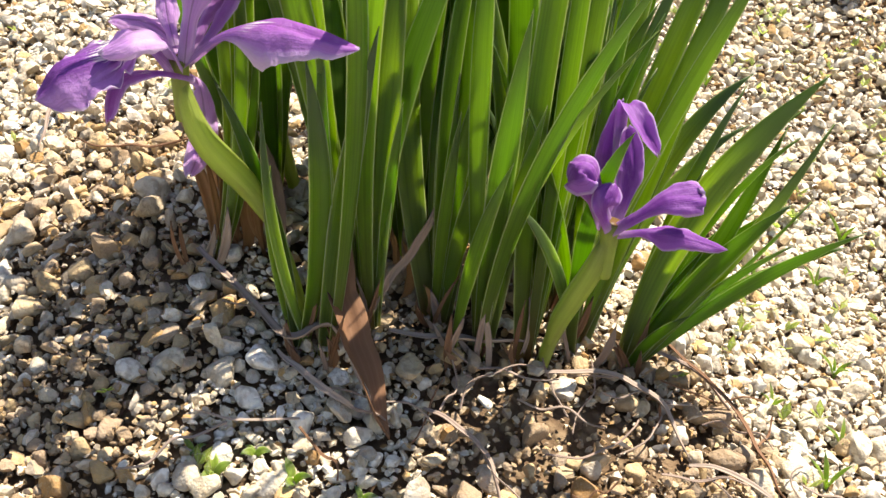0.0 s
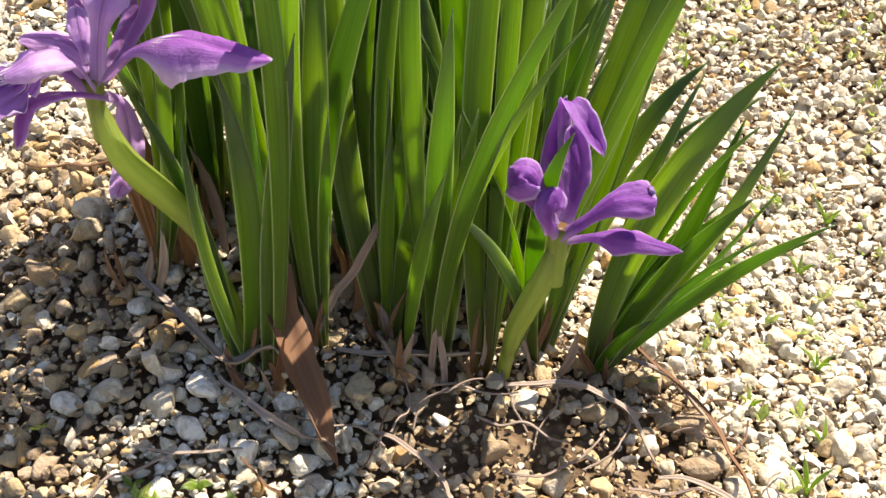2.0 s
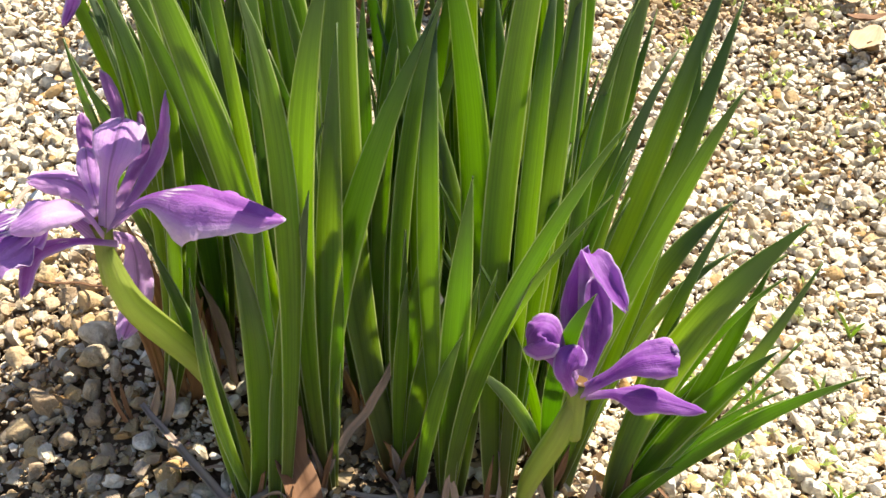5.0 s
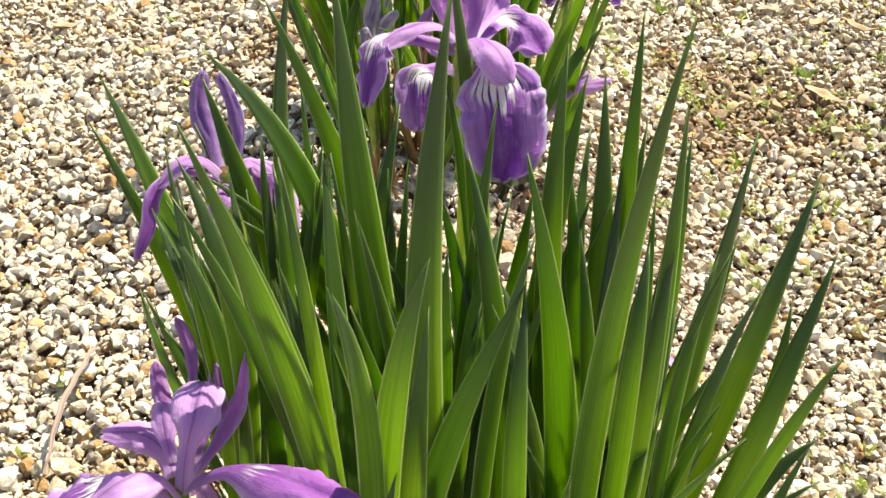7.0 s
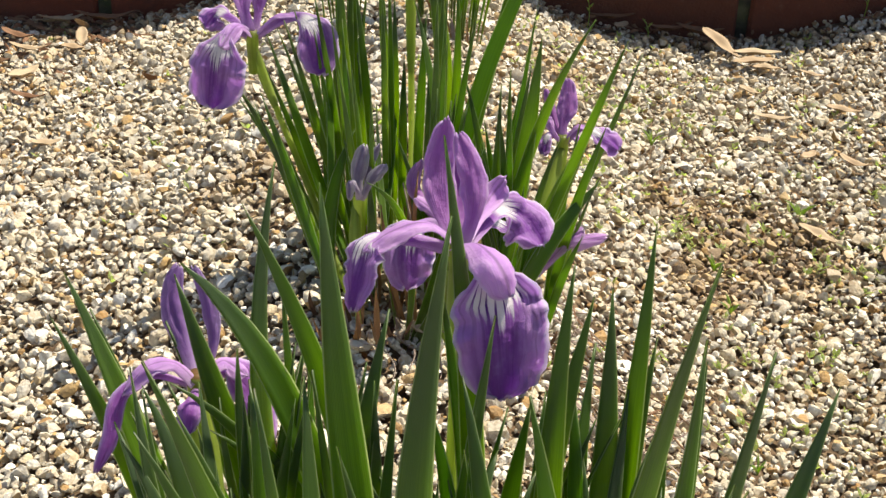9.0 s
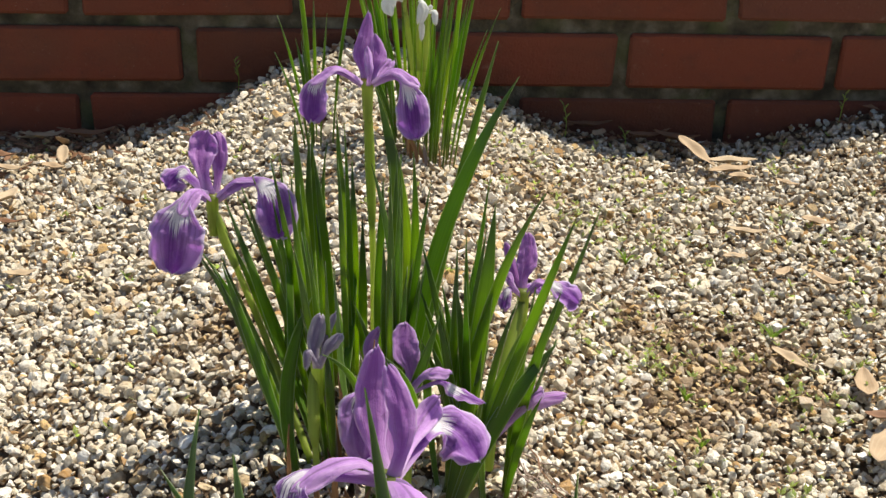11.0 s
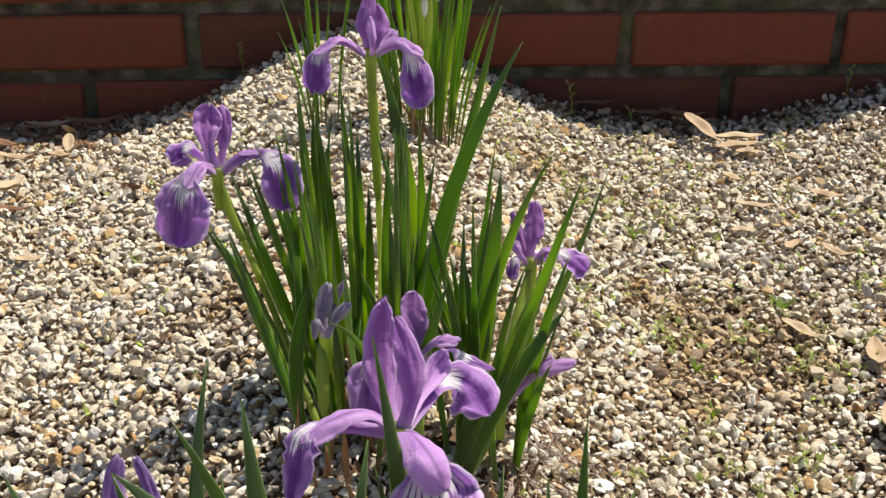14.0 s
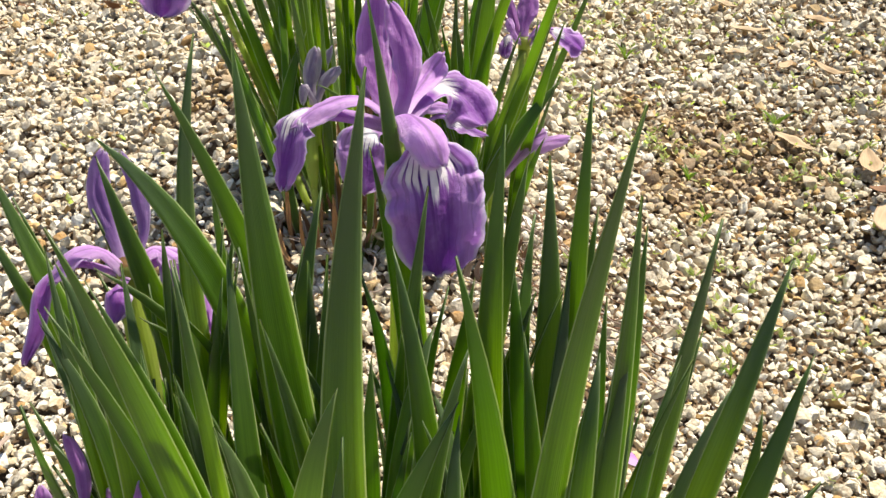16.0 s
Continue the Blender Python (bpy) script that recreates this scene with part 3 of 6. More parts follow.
MIDDLE_LEAVES_B = [
    (-0.070, 0.240, -0.101, 0.285, 0.137, -0.116, 0.288, 0.183, 5.8),
    (-0.065, 0.250, -0.095, 0.288, 0.147, -0.108, 0.288, 0.190, 5.2),
    (-0.060, 0.260, -0.081, 0.299, 0.179, -0.082, 0.286, 0.225, 6.3),
    (-0.060, 0.270, -0.078, 0.309, 0.169, -0.076, 0.296, 0.217, 5.2),
    (-0.050, 0.270, -0.061, 0.310, 0.174, -0.063, 0.296, 0.225, 5.2),
    (-0.035, 0.260, -0.025, 0.299, 0.164, -0.027, 0.286, 0.209, 5.2),
    (-0.070, 0.215, -0.083, 0.240, 0.123, -0.073, 0.245, 0.153, 6.3),
    (-0.030, 0.215, -0.022, 0.234, 0.126, -0.015, 0.234, 0.149, 6.3),
    (-0.045, 0.200, -0.057, 0.219, 0.130, -0.067, 0.218, 0.138, 4.2),
    (-0.060, 0.255, -0.091, 0.297, 0.143, -0.104, 0.299, 0.192, 5.2),
]


MIDDLE_LEAVES_C = [
    (-0.080, 0.240, -0.088, 0.293, 0.166, -0.091, 0.301, 0.202, 3.8),
    (-0.070, 0.240, -0.079, 0.288, 0.159, -0.081, 0.293, 0.190, 3.8),
    (-0.045, 0.250, -0.039, 0.293, 0.166, -0.047, 0.299, 0.199, 5.2),
    (0.000, 0.250, 0.002, 0.272, 0.146, 0.008, 0.277, 0.181, 4.2),
    (0.000, 0.240, -0.001, 0.267, 0.140, -0.002, 0.267, 0.175, 4.2),
    (-0.010, 0.240, -0.007, 0.261, 0.133, -0.006, 0.267, 0.168, 4.7),
    (0.005, 0.225, 0.013, 0.246, 0.124, 0.022, 0.250, 0.150, 4.7),
    (-0.030, 0.215, -0.031, 0.219, 0.124, -0.040, 0.218, 0.137, 7.4),
    (-0.060, 0.230, -0.062, 0.262, 0.124, -0.064, 0.272, 0.155, 3.8),
    (-0.055, 0.250, -0.056, 0.298, 0.131, -0.054, 0.310, 0.162, 4),
    (-0.020, 0.240, -0.020, 0.275, 0.128, -0.018, 0.288, 0.161, 4.2),
]


def add_leaf(plant, foot, way, tip, width, rng, label="", wild=1.0):
    """wild: how far the blade twists along its length; over 0.5 its foot is narrow too."""
    facing = Vector((rng.uniform(-0.85, 0.85) if wild > 0.5 else rng.choice((-1, 1)) * rng.uniform(0.2, 0.85), -1.0, rng.uniform(0.0, 0.35)))
    origin = plant.location
    curve = bend(Vector(foot) - origin, Vector(way) - origin, Vector(tip) - origin)
    bm = blade(curve, width, facing, rng.uniform(0.04, 0.24), rng.uniform(-0.7, 0.7) * wild, sheath=rng.uniform(0.28, 0.5) if wild > 0.5 else rng.uniform(0.34, 0.56))
    return part("leaf", bm, LEAF, plant, label)


FRONT_LEAVES_F = [
    (-0.098, -0.020, -0.118, -0.020, 0.115, -0.131, -0.012, 0.141, 5.5),
    (-0.095, -0.020, -0.109, -0.028, 0.133, -0.119, -0.020, 0.160, 6),
    (-0.085, -0.040, -0.094, -0.038, 0.130, -0.097, -0.030, 0.168, 6.5),
    (-0.090, -0.045, -0.099, -0.048, 0.130, -0.102, -0.040, 0.161, 5),
    (-0.095, -0.040, -0.107, -0.038, 0.120, -0.115, -0.030, 0.153, 4.5),
]
FRONT_LEAVES_G = [
    (-0.092, -0.030, -0.112, -0.034, 0.164, -0.117, -0.024, 0.193, 4.5),
    (-0.088, -0.045, -0.103, -0.042, 0.173, -0.112, -0.035, 0.195, 6.5),
    (-0.095, -0.030, -0.115, -0.022, 0.145, -0.126, -0.009, 0.167, 6.5),
    (-0.085, -0.030, -0.100, -0.022, 0.163, -0.103, -0.013, 0.182, 4.5),
    (-0.066, -0.062, -0.082, -0.047, 0.175, -0.086, -0.039, 0.197, 4.5),
    (-0.060, -0.050, -0.074, -0.035, 0.162, -0.076, -0.024, 0.191, 7),
    (-0.066, -0.020, -0.063, 0.000, 0.145, -0.056, 0.015, 0.188, 10),
    (-0.030, -0.030, -0.034, -0.012, 0.162, -0.029, -0.004, 0.197, 7),
    (-0.024, -0.055, -0.032, -0.035, 0.159, -0.038, -0.023, 0.191, 7.5),
    (-0.005, -0.060, 0.012, -0.045, 0.146, 0.017, -0.033, 0.189, 7),
    (-0.075, 0.000, -0.090, 0.010, 0.195, -0.086, 0.020, 0.228, 6),
]


FRONT_LEAVES_H = [
    (-0.078, -0.078, -0.090, -0.077, 0.076, -0.091, -0.075, 0.105, 3.5),
    (-0.082, -0.074, -0.096, -0.062, 0.080, -0.108, -0.050, 0.101, 6),
    (-0.064, -0.064, -0.074, -0.058, 0.107, -0.074, -0.050, 0.129, 4.5),
    (-0.070, -0.050, -0.086, -0.035, 0.134, -0.090, -0.030, 0.156, 4.2),
    (-0.035, -0.045, -0.033, -0.030, 0.155, -0.028, -0.020, 0.167, 6),
    (-0.020, -0.050, -0.025, -0.038, 0.144, -0.029, -0.030, 0.155, 5),
    (-0.010, -0.030, -0.007, -0.015, 0.160, -0.008, -0.005, 0.178, 5.5),
    (-0.015, -0.030, -0.011, -0.015, 0.151, -0.012, -0.005, 0.164, 5),
    (-0.035, -0.030, -0.040, -0.010, 0.150, -0.046, 0.000, 0.170, 8),
    (-0.008, -0.030, -0.005, -0.010, 0.166, -0.002, 0.000, 0.187, 6),
    (-0.080, -0.030, -0.088, -0.020, 0.161, -0.091, -0.010, 0.181, 5.5),
]


FRONT_LEAVES_I = [
    (-0.002, -0.064, 0.005, -0.055, 0.160, 0.008, -0.045, 0.175, 5.5),
    (-0.020, -0.068, -0.026, -0.065, 0.145, -0.024, -0.055, 0.166, 6.5),
    (-0.034, -0.058, -0.027, -0.045, 0.153, -0.020, -0.035, 0.172, 5.5),
    (-0.004, -0.064, 0.001, -0.040, 0.152, 0.008, -0.030, 0.177, 5),
    (0.004, -0.040, 0.010, -0.045, 0.146, 0.017, -0.035, 0.170, 5),
    (0.004, -0.040, -0.004, -0.030, 0.140, -0.006, -0.020, 0.165, 5.5),
    (-0.004, -0.030, -0.016, -0.010, 0.143, -0.014, 0.000, 0.172, 6),
    (-0.030, -0.014, -0.031, -0.015, 0.143, -0.033, -0.005, 0.171, 6.5),
    (0.002, -0.032, 0.004, -0.015, 0.147, 0.007, -0.005, 0.176, 6),
    (0.014, -0.054, 0.026, -0.030, 0.135, 0.034, -0.020, 0.157, 5),
    (0.014, -0.050, 0.040, -0.020, 0.122, 0.052, -0.010, 0.141, 4.5),
]


# the rhizome ends from which the leaves of the clumps fan out
FANS = ((-0.116, -0.041), (-0.082, -0.076), (-0.074, -0.079), (-0.064, -0.062), (-0.058, -0.064), (-0.035, -0.059), (-0.030, -0.072), (-0.021, -0.069), (-0.004, -0.067), (0.015, -0.056), (0.033, -0.056), (-0.044, -0.040), (0.005, -0.039), (-0.095, -0.012), (-0.060, -0.008), (-0.030, -0.012), (-0.045, -0.035), (0.000, -0.030),
        (-0.088, 0.236), (-0.078, 0.228), (-0.066, 0.240), (-0.050, 0.225), (-0.035, 0.250), (0.012, 0.235), (0.020, 0.250), (0.000, 0.255), (-0.010, 0.230))


def gathered(fx, fy):
    """Draws the foot of a leaf to the nearest fan."""
    cx, cy = min(FANS, key=lambda c: (c[0] - fx) ** 2 + (c[1] - fy) ** 2)
    if math.hypot(cx - fx, cy - fy) > 0.04:
        return fx, fy
    return cx + 0.18 * (fx - cx), cy + 0.26 * (fy - cy)


def listed_leaves(plant, rows, rng):
    for fx, fy, wx, wy, wz, tx, ty, tz, mm in rows:
        add_leaf(plant, on_ground(*gathered(fx, fy), -0.006), (wx, wy, wz), (tx, ty, tz), mm * 0.00099, rng, wild=0.45)


def fan_mates(plant, rows, rng, share, back=(0.003, 0.012), low=(0.66, 0.92)):
    """The younger blades of a fan, which stand behind the listed ones and run with them."""
    for fx, fy, wx, wy, wz, tx, ty, tz, mm in rows:
        for _ in range(2):
            behind, short, side = rng.uniform(*back), rng.uniform(*low), rng.uniform(-0.006, 0.006)
            if rng.random() > share:
                continue
            foot = on_ground(*gathered(fx + 0.4 * side, fy + 0.4 * behind), -0.006)
            way = Vector((wx + side, wy + behind, foot.z + (wz - foot.z) * short))
            tip = Vector((tx + side * 1.3, ty + behind, foot.z + (tz - foot.z) * short))
            add_leaf(plant, foot, way, tip, min(mm, 7.0) * rng.uniform(0.0006, 0.0009), rng, wild=0.45)


def loose_leaves(plant, count, centre, spread, tall, lean, mm, rng):
    """The inner leaves of a clump, which fan outwards from its foot."""
    for _ in range(count):
        a, r = rng.uniform(0, math.tau), math.sqrt(rng.random())
        fx, fy = centre[0] + spread[0] * r * math.cos(a), centre[1] + spread[1] * r * math.sin(a)
        foot = on_ground(*gathered(fx, fy), -0.006)
        h = rng.uniform(*tall)
        out = Vector((math.cos(a) * r * lean + rng.uniform(-0.2, 0.2) * lean, math.sin(a) * r * lean * 0.6 + rng.uniform(-0.2, 0.2) * lean, 0))
        tip = foot + Vector((out.x, out.y, h))
        # none in front of the open flowers or low over the stones
        if (tip.y < -0.055 and tip.z < 0.075 and tip.x < 0.03) or (tip.x < -0.095 and tip.y < -0.02) or (tip.x < -0.05 and tip.y < -0.045 and tip.z > 0.06) or (tip.x > -0.012 and tip.y < -0.055 and tip.z > 0.03):
            continue
        way = foot + Vector((out.x * 0.38, out.y * 0.38, h * 0.55))
        add_leaf(plant, foot, way, tip, rng.uniform(*mm) / 1000, rng)


def petal(length, width, angles, cup, ruffle, shape, seed, notch=0.0, nv=12):
    """A petal that starts at the origin and runs outwards along x. angles: its slope at foot, middle and end, in degrees."""
    steps = 40
    line, slopes = [Vector((0, 0, 0))], []
    for k in range(steps + 1):
        t = k / steps
        a0, a1, a2 = angles
        s = a0 * (1 - t) ** 2 + 2 * (2 * a1 - 0.5 * (a0 + a2)) * t * (1 - t) + a2 * t * t
        slopes.append(radians(s))
        line.append(line[-1] + Vector((math.cos(slopes[-1]), 0, math.sin(slopes[-1]))) * (length / steps))
    rng = random.Random(seed)
    ph = [rng.uniform(0, math.tau) for _ in range(4)]

    def place(u, v):
        end = v * (1 - notch * (1 - min(1.0, abs(u) * 2.2)) * v ** 4)
        x = end * steps
        i = min(int(x), steps - 1)
        c = line[i].lerp(line[i + 1], x - i)
        s = slopes[i]
        nrm = Vector((-math.sin(s), 0, math.cos(s)))
        w = 0.5 * width * shape(v)
        y = u * w
        lift = cup * u * u * w * (0.4 + v) + ruffle * w * (abs(u) ** 1.5) * (math.sin(v * 11 + ph[0] + (1.3 if u > 0 else 0)) + 0.6 * math.sin(v * 23 + ph[1]))
        lift += 0.06 * w * math.sin(u * 5 + ph[2]) * v + 0.30 * w * v * noise.noise(Vector((u * 1.5 + seed, v * 3.5, ph[3])))
        y += 0.10 * w * v * noise.noise(Vector((seed, v * 6, u)))
        return c + Vector((0, y, 0)) + nrm * lift

    return shell(place, 8, nv, 0.0005)


def fall_shape(v):
    return 0.30 + 0.70 * ease(0.22, 0.66, v) if v < 0.78 else max(0.06, math.sqrt(max(0.0, 1 - ((v - 0.78) / 0.225) ** 2)))


def standard_shape(v):
    return 0.22 + 0.78 * ease(0.10, 0.60, v) if v < 0.72 else max(0.10, math.sqrt(max(0.0, 1 - ((v - 0.72) / 0.285) ** 2)))


def style_shape(v):
    return 0.5 + 0.5 * ease(0.0, 0.6, v) if v < 0.8 else 1.0 - 0.35 * ease(0.8, 1.0, v)


def hook(child, parent, m):
    child.parent = parent
    child.matrix_local = m


def add_flower(plant, at, turn, size, droop, stand, seed, fall_width, stand_size, label):
    """A small pale flower, half hidden: three falls, three style arms over them, three upright standards.
    droop, stand: the slope of a fall and of a standard at foot, middle and end."""
    at = Vector(at) - plant.location
    rng = random.Random(seed)
    bm = tube(strip([(0, 0, -0.016 * size), (0, 0, -0.007 * size), (0, 0, 0.004 * size)]), lambda t: (0.0024 + 0.0012 * t) * size, 6, 8)
    flower = part("flower", bm, BRACT, plant, label)
    flower.matrix_local = Matrix.Translation(at) @ pose(0, 0, 0, 0, 0, turn)
    for k in range(3):
        d = [droop[0] + rng.uniform(-5, 5), droop[1] + rng.uniform(-6, 6), droop[2] + rng.uniform(-8, 8)]
        hook(part("fall", petal(0.050 * size, fall_width * size, d, -0.10, 0.13, fall_shape, seed * 10 + k, nv=18), STYLE), flower, pose(0, 0, 0, rng.uniform(-8, 8), 0, 120 * k))
        arch = [q + rng.uniform(-6, 6) for q in (droop[0] + 16, droop[1] + 22, droop[2] * 0.35 + 4)]
        hook(part("style_arm", petal(0.033 * size, 0.017 * size, arch, -0.40, 0.10, style_shape, seed * 10 + 5 + k, notch=0.18), PALE), flower, pose(0, 0, 0.0025 * size, 0, 0, 120 * k))
        s = [stand[0] + rng.uniform(-14, 8), stand[1] + rng.uniform(-10, 8), stand[2] + rng.uniform(-12, 16)]
        bm = petal(stand_size[0] * size * rng.uniform(0.86, 1.05), stand_size[1] * size * rng.uniform(0.7, 1.1), s, 0.1, 0.17, standard_shape, seed * 10 + 8 + k, nv=16)
        hook(part("standard", bm, STYLE), flower, pose(0, 0, 0.001, rng.uniform(-6, 6), 0, 60 + 120 * k + rng.uniform(-8, 8)))
    return flower


def petal_along(points, width, facing, cup, haft, full, tip, seed, ruffle, start=None):
    """A petal along a smooth line: a narrow haft that widens to the blade at the share `full` of its length, then closes
    with a pointed (tip near 1) or rounded (tip 2 and more) end; cup bends its sides up or down.
    start: where along the line a fall's haft opens into its blade."""
    curve = strip([Vector(p) * 0.001 for p in points])
    length = sum((curve((k + 1) / 20) - curve(k / 20)).length for k in range(20))
    facing = Vector(facing)
    rng = random.Random(seed)
    ph = [rng.uniform(0, 50) for _ in range(4)]
    side = [None]

    def place(u, v):
        if start:
            v = v / 0.45 * start if v < 0.45 else start + (v - 0.45) / 0.55 * (1 - start)
        d = (curve(min(v + 0.03, 1)) - curve(max(v - 0.03, 0))).normalized()
        w = d.cross(facing)
        if w.length < 0.25 and side[0] is not None:
            w = side[0] - d * side[0].dot(d)
        w.normalize()
        if side[0] is not None and w.dot(side[0]) < 0:
            w = -w
        side[0] = w
        n = w.cross(d)
        if v < full:
            half = haft + (1 - haft) * (ease(start * 0.72, full, v) if start else ease(full * 0.42, full * 0.96, v))
        else:
            half = max(0.03, (1 - ((v - full) / (1.001 - full)) ** tip)) ** (0.5 if tip > 1.5 else 0.75)
        half *= 0.0005 * width
        blade_part = ease(full * 0.4, full, v)
        # crinkles run out to the rim, broad folds run along the blade
        rim = abs(u) ** 1.5
        far = v * length
        crimp = noise.noise(Vector((ph[0] + (3 if u > 0 else 0), far * 210, u))) * 1.3 + noise.noise(Vector((ph[1] + u, far * 430, u * 2))) * 0.8
        fold = noise.noise(Vector((u * 2.4 + ph[2], v * 3.0, ph[3]))) + 0.5 * noise.noise(Vector((u * 5 + ph[3], v * 7.0, ph[1])))
        lift = half * (cup * u * u + blade_part * (ruffle * rim * crimp + 0.24 * fold))
        out = u * half * (1 + 0.16 * blade_part * noise.noise(Vector((ph[3], far * 260, 2 * u))))
        along = d * (0.0022 * blade_part * v * noise.noise(Vector((u * 3.0, ph[2], v * 2))))
        return curve(v) + w * out + n * lift + along

    # rows are walked from the foot, so that the side keeps its sense
    return shell(place, 14, 34, 0.0005)


def open_flower(plant, at, seed, label="violet iris flower", size=1.0, grown=1.0):
    bm = tube(strip([(0, 0, -0.016 * size), (0, 0, -0.007 * size), (0, 0, 0.004 * size)]), lambda t: (0.0022 + 0.0010 * t) * size, 6, 8)
    flower = part("flower", bm, BRACT, plant, label)
    flower.matrix_local = Matrix.Translation(Vector(at) - plant.location) @ Matrix.Scale(grown, 4)
    flower["seed"] = seed * 100
    return flower


def lay(flower, name, material, points, width, facing, cup, haft, full, tip, start=0.55):
    """One petal of a flower; its line is given in mm from the flower's heart."""
    flower["seed"] += 1
    ruffle = 0.12 if material is FALL_SHUT else 0.2 if material is DEEP else 0.40 if name == "fall" else 0.24 if name == "standard" else 0.15
    return part(name, petal_along(points, width, facing, cup, haft, full, tip, flower["seed"], ruffle, start if material is FALL else None), material, flower)



def add_stem(plant, points, thick=0.0024, bract=0.5, swell=0.0018):
    pts = [Vector(p) - plant.location for p in points]
    curve = strip(pts)
    part("flower_stem", tube(curve, lambda t: thick * (1.1 - 0.25 * t), 14, 7), BRACT, plant)
    if bract:
        sub = lambda t: curve(bract + (0.985 - bract) * t)
        part("bract", tube(sub, lambda t: thick + swell * math.sin(math.pi * min(1, t * 1.06)) ** 0.8 * (1 - 0.45 * t), 12, 8), BRACT, plant, "swollen pale green bract")


def front_iris():
    rng = random.Random(11)
    plant = thing("iris_plant", on_ground(-0.035, -0.045), "iris clump with sword leaves and violet flowers, in gravel", "iris", "irises")
    for rows in (FRONT_LEAVES_A, FRONT_LEAVES_B, FRONT_LEAVES_C, FRONT_LEAVES_D, FRONT_LEAVES_E, FRONT_LEAVES_F, FRONT_LEAVES_G, FRONT_LEAVES_H, FRONT_LEAVES_I):
        listed_leaves(plant, rows, rng)
        fan_mates(plant, rows, rng, 0.45)
    loose_leaves(plant, 16, (-0.055, -0.035), (0.05, 0.04), (0.08, 0.15), 0.035, (4.2, 7.0), rng)
    loose_leaves(plant, 22, (-0.05, -0.035), (0.05, 0.04), (0.05, 0.12), 0.04, (3.4, 5.6), rng)
    loose_leaves(plant, 20, (-0.096, -0.008), (0.018, 0.022), (0.09, 0.15), 0.02, (3.0, 5.0), rng)
    loose_leaves(plant, 26, (-0.076, -0.034), (0.018, 0.018), (0.08, 0.155), 0.02, (3.0, 5.2), rng)
    loose_leaves(plant, 14, (-0.02, -0.02), (0.045, 0.03), (0.09, 0.165), 0.03, (4.6, 7.4), rng)
    loose_leaves(plant, 14, (0.015, -0.05), (0.028, 0.025), (0.05, 0.10), 0.05, (4, 7), rng)
    loose_leaves(plant, 34, (0.022, -0.035), (0.02, 0.02), (0.05, 0.125), 0.06, (3.4, 6.2), rng)
    loose_leaves(plant, 14, (-0.055, 0.0), (0.05, 0.02), (0.10, 0.165), 0.03, (4, 7), rng)
    loose_leaves(plant, 10, (0.002, -0.025), (0.042, 0.022), (0.08, 0.14), 0.04, (5, 7.5), rng)
    loose_leaves(plant, 20, (-0.025, -0.055), (0.07, 0.03), (0.03, 0.09), 0.03, (2.6, 4.2), rng)
    return plant


IRIS_FRONT = front_iris()
P = IRIS_FRONT
bloom = open_flower(P, (-0.1157, -0.0639, 0.1094), 2)
lay(bloom, "fall", FALL_SHUT, ((1, 1, 2), (14.5, -7.5, 15.5), (29.5, -18, 23), (41.5, -25, 23.5), (53, -29.5, 21)), 21, (-0.01, 0.02, 1.00), -0.75, 0.24, 0.56, 1.45)
lay(bloom, "fall", FALL, ((-0.5, 0, 0.5), (-7.5, -3.5, 9), (-16.5, -11, 12), (-27, -16, 7.5), (-37.5, -18, -1)), 27, (-0.27, -0.25, 0.93), -0.35, 0.3, 0.6, 2.2, 0.42)
lay(bloom, "fall", STYLE, ((-0.5, 3, -2.5), (3, 17.5, -13.5), (3.5, 15.5, -28.5), (0, 3.5, -37.5)), 9.5, (0.28, -0.70, 0.66), -0.2, 0.4, 0.65, 1.8)
lay(bloom, "style_arm", STYLE, ((0.5, -2, 2.5), (-3, -6.5, 12.5), (-9.5, -15, 17.5), (-18, -18.5, 13.5)), 13.5, (-0.07, -0.17, 0.98), -0.5, 0.5, 0.6, 2)
lay(bloom, "fall", FALL_SHUT, ((4.5, -1.5, -2), (-6, -7.5, 2.5), (-15.5, -12.5, 1), (-18.5, -18, -8.5)), 6, (-0.16, -0.45, 0.88), -0.3, 0.4, 0.6, 1.8)
lay(bloom, "style_arm", STYLE, ((-1, 2.5, 0.5), (-4.5, 10.5, 6), (-12.5, 15, 9), (-21.5, 13.5, 10)), 9.5, (-0.02, -0.38, 0.93), -0.4, 0.6, 0.6, 2)
lay(bloom, "style_arm", STYLE, ((2, -2.5, 3.5), (4, -2.5, 15.5), (6.5, -1.5, 25.5), (8, 9, 30.5)), 13, (0.02, -0.70, 0.71), -0.25, 0.36, 0.84, 5)
lay(bloom, "style_arm", STYLE, ((-2, 7.5, 4.5), (-4, 11.5, 11), (-5.5, 17.5, 17.5)), 7, (-0.03, -0.65, 0.76), -0.2, 0.5, 0.7, 3)
lay(bloom, "standard", STANDARD, ((1.5, 4.5, 0), (10, 9.5, 10.5), (16, 12.5, 21.5), (19, 13.5, 35)), 6.5, (-0.62, -0.62, 0.49), -0.3, 0.5, 0.5, 1.6)
lay(bloom, "standard", STANDARD, ((1, 6.5, -0.5), (6, 17, 9), (10.5, 22.5, 15), (9.5, 25.5, 24)), 8.5, (0.08, -0.73, 0.68), -0.3, 0.4, 0.7, 2.5)
lay(bloom, "standard", STANDARD, ((-2, 9, -0.5), (-5.5, 20.5, 10.5), (-9, 30, 22)), 5, (0.17, -0.72, 0.67), -0.3, 0.5, 0.7, 2.2)
lay(bloom, "standard", STANDARD, ((0, 16, 3), (1, 27.5, 14.5), (0.5, 33, 23), (-3, 36.5, 33)), 4, (-0.04, -0.73, 0.69), -0.4, 0.5, 0.7, 2.2)
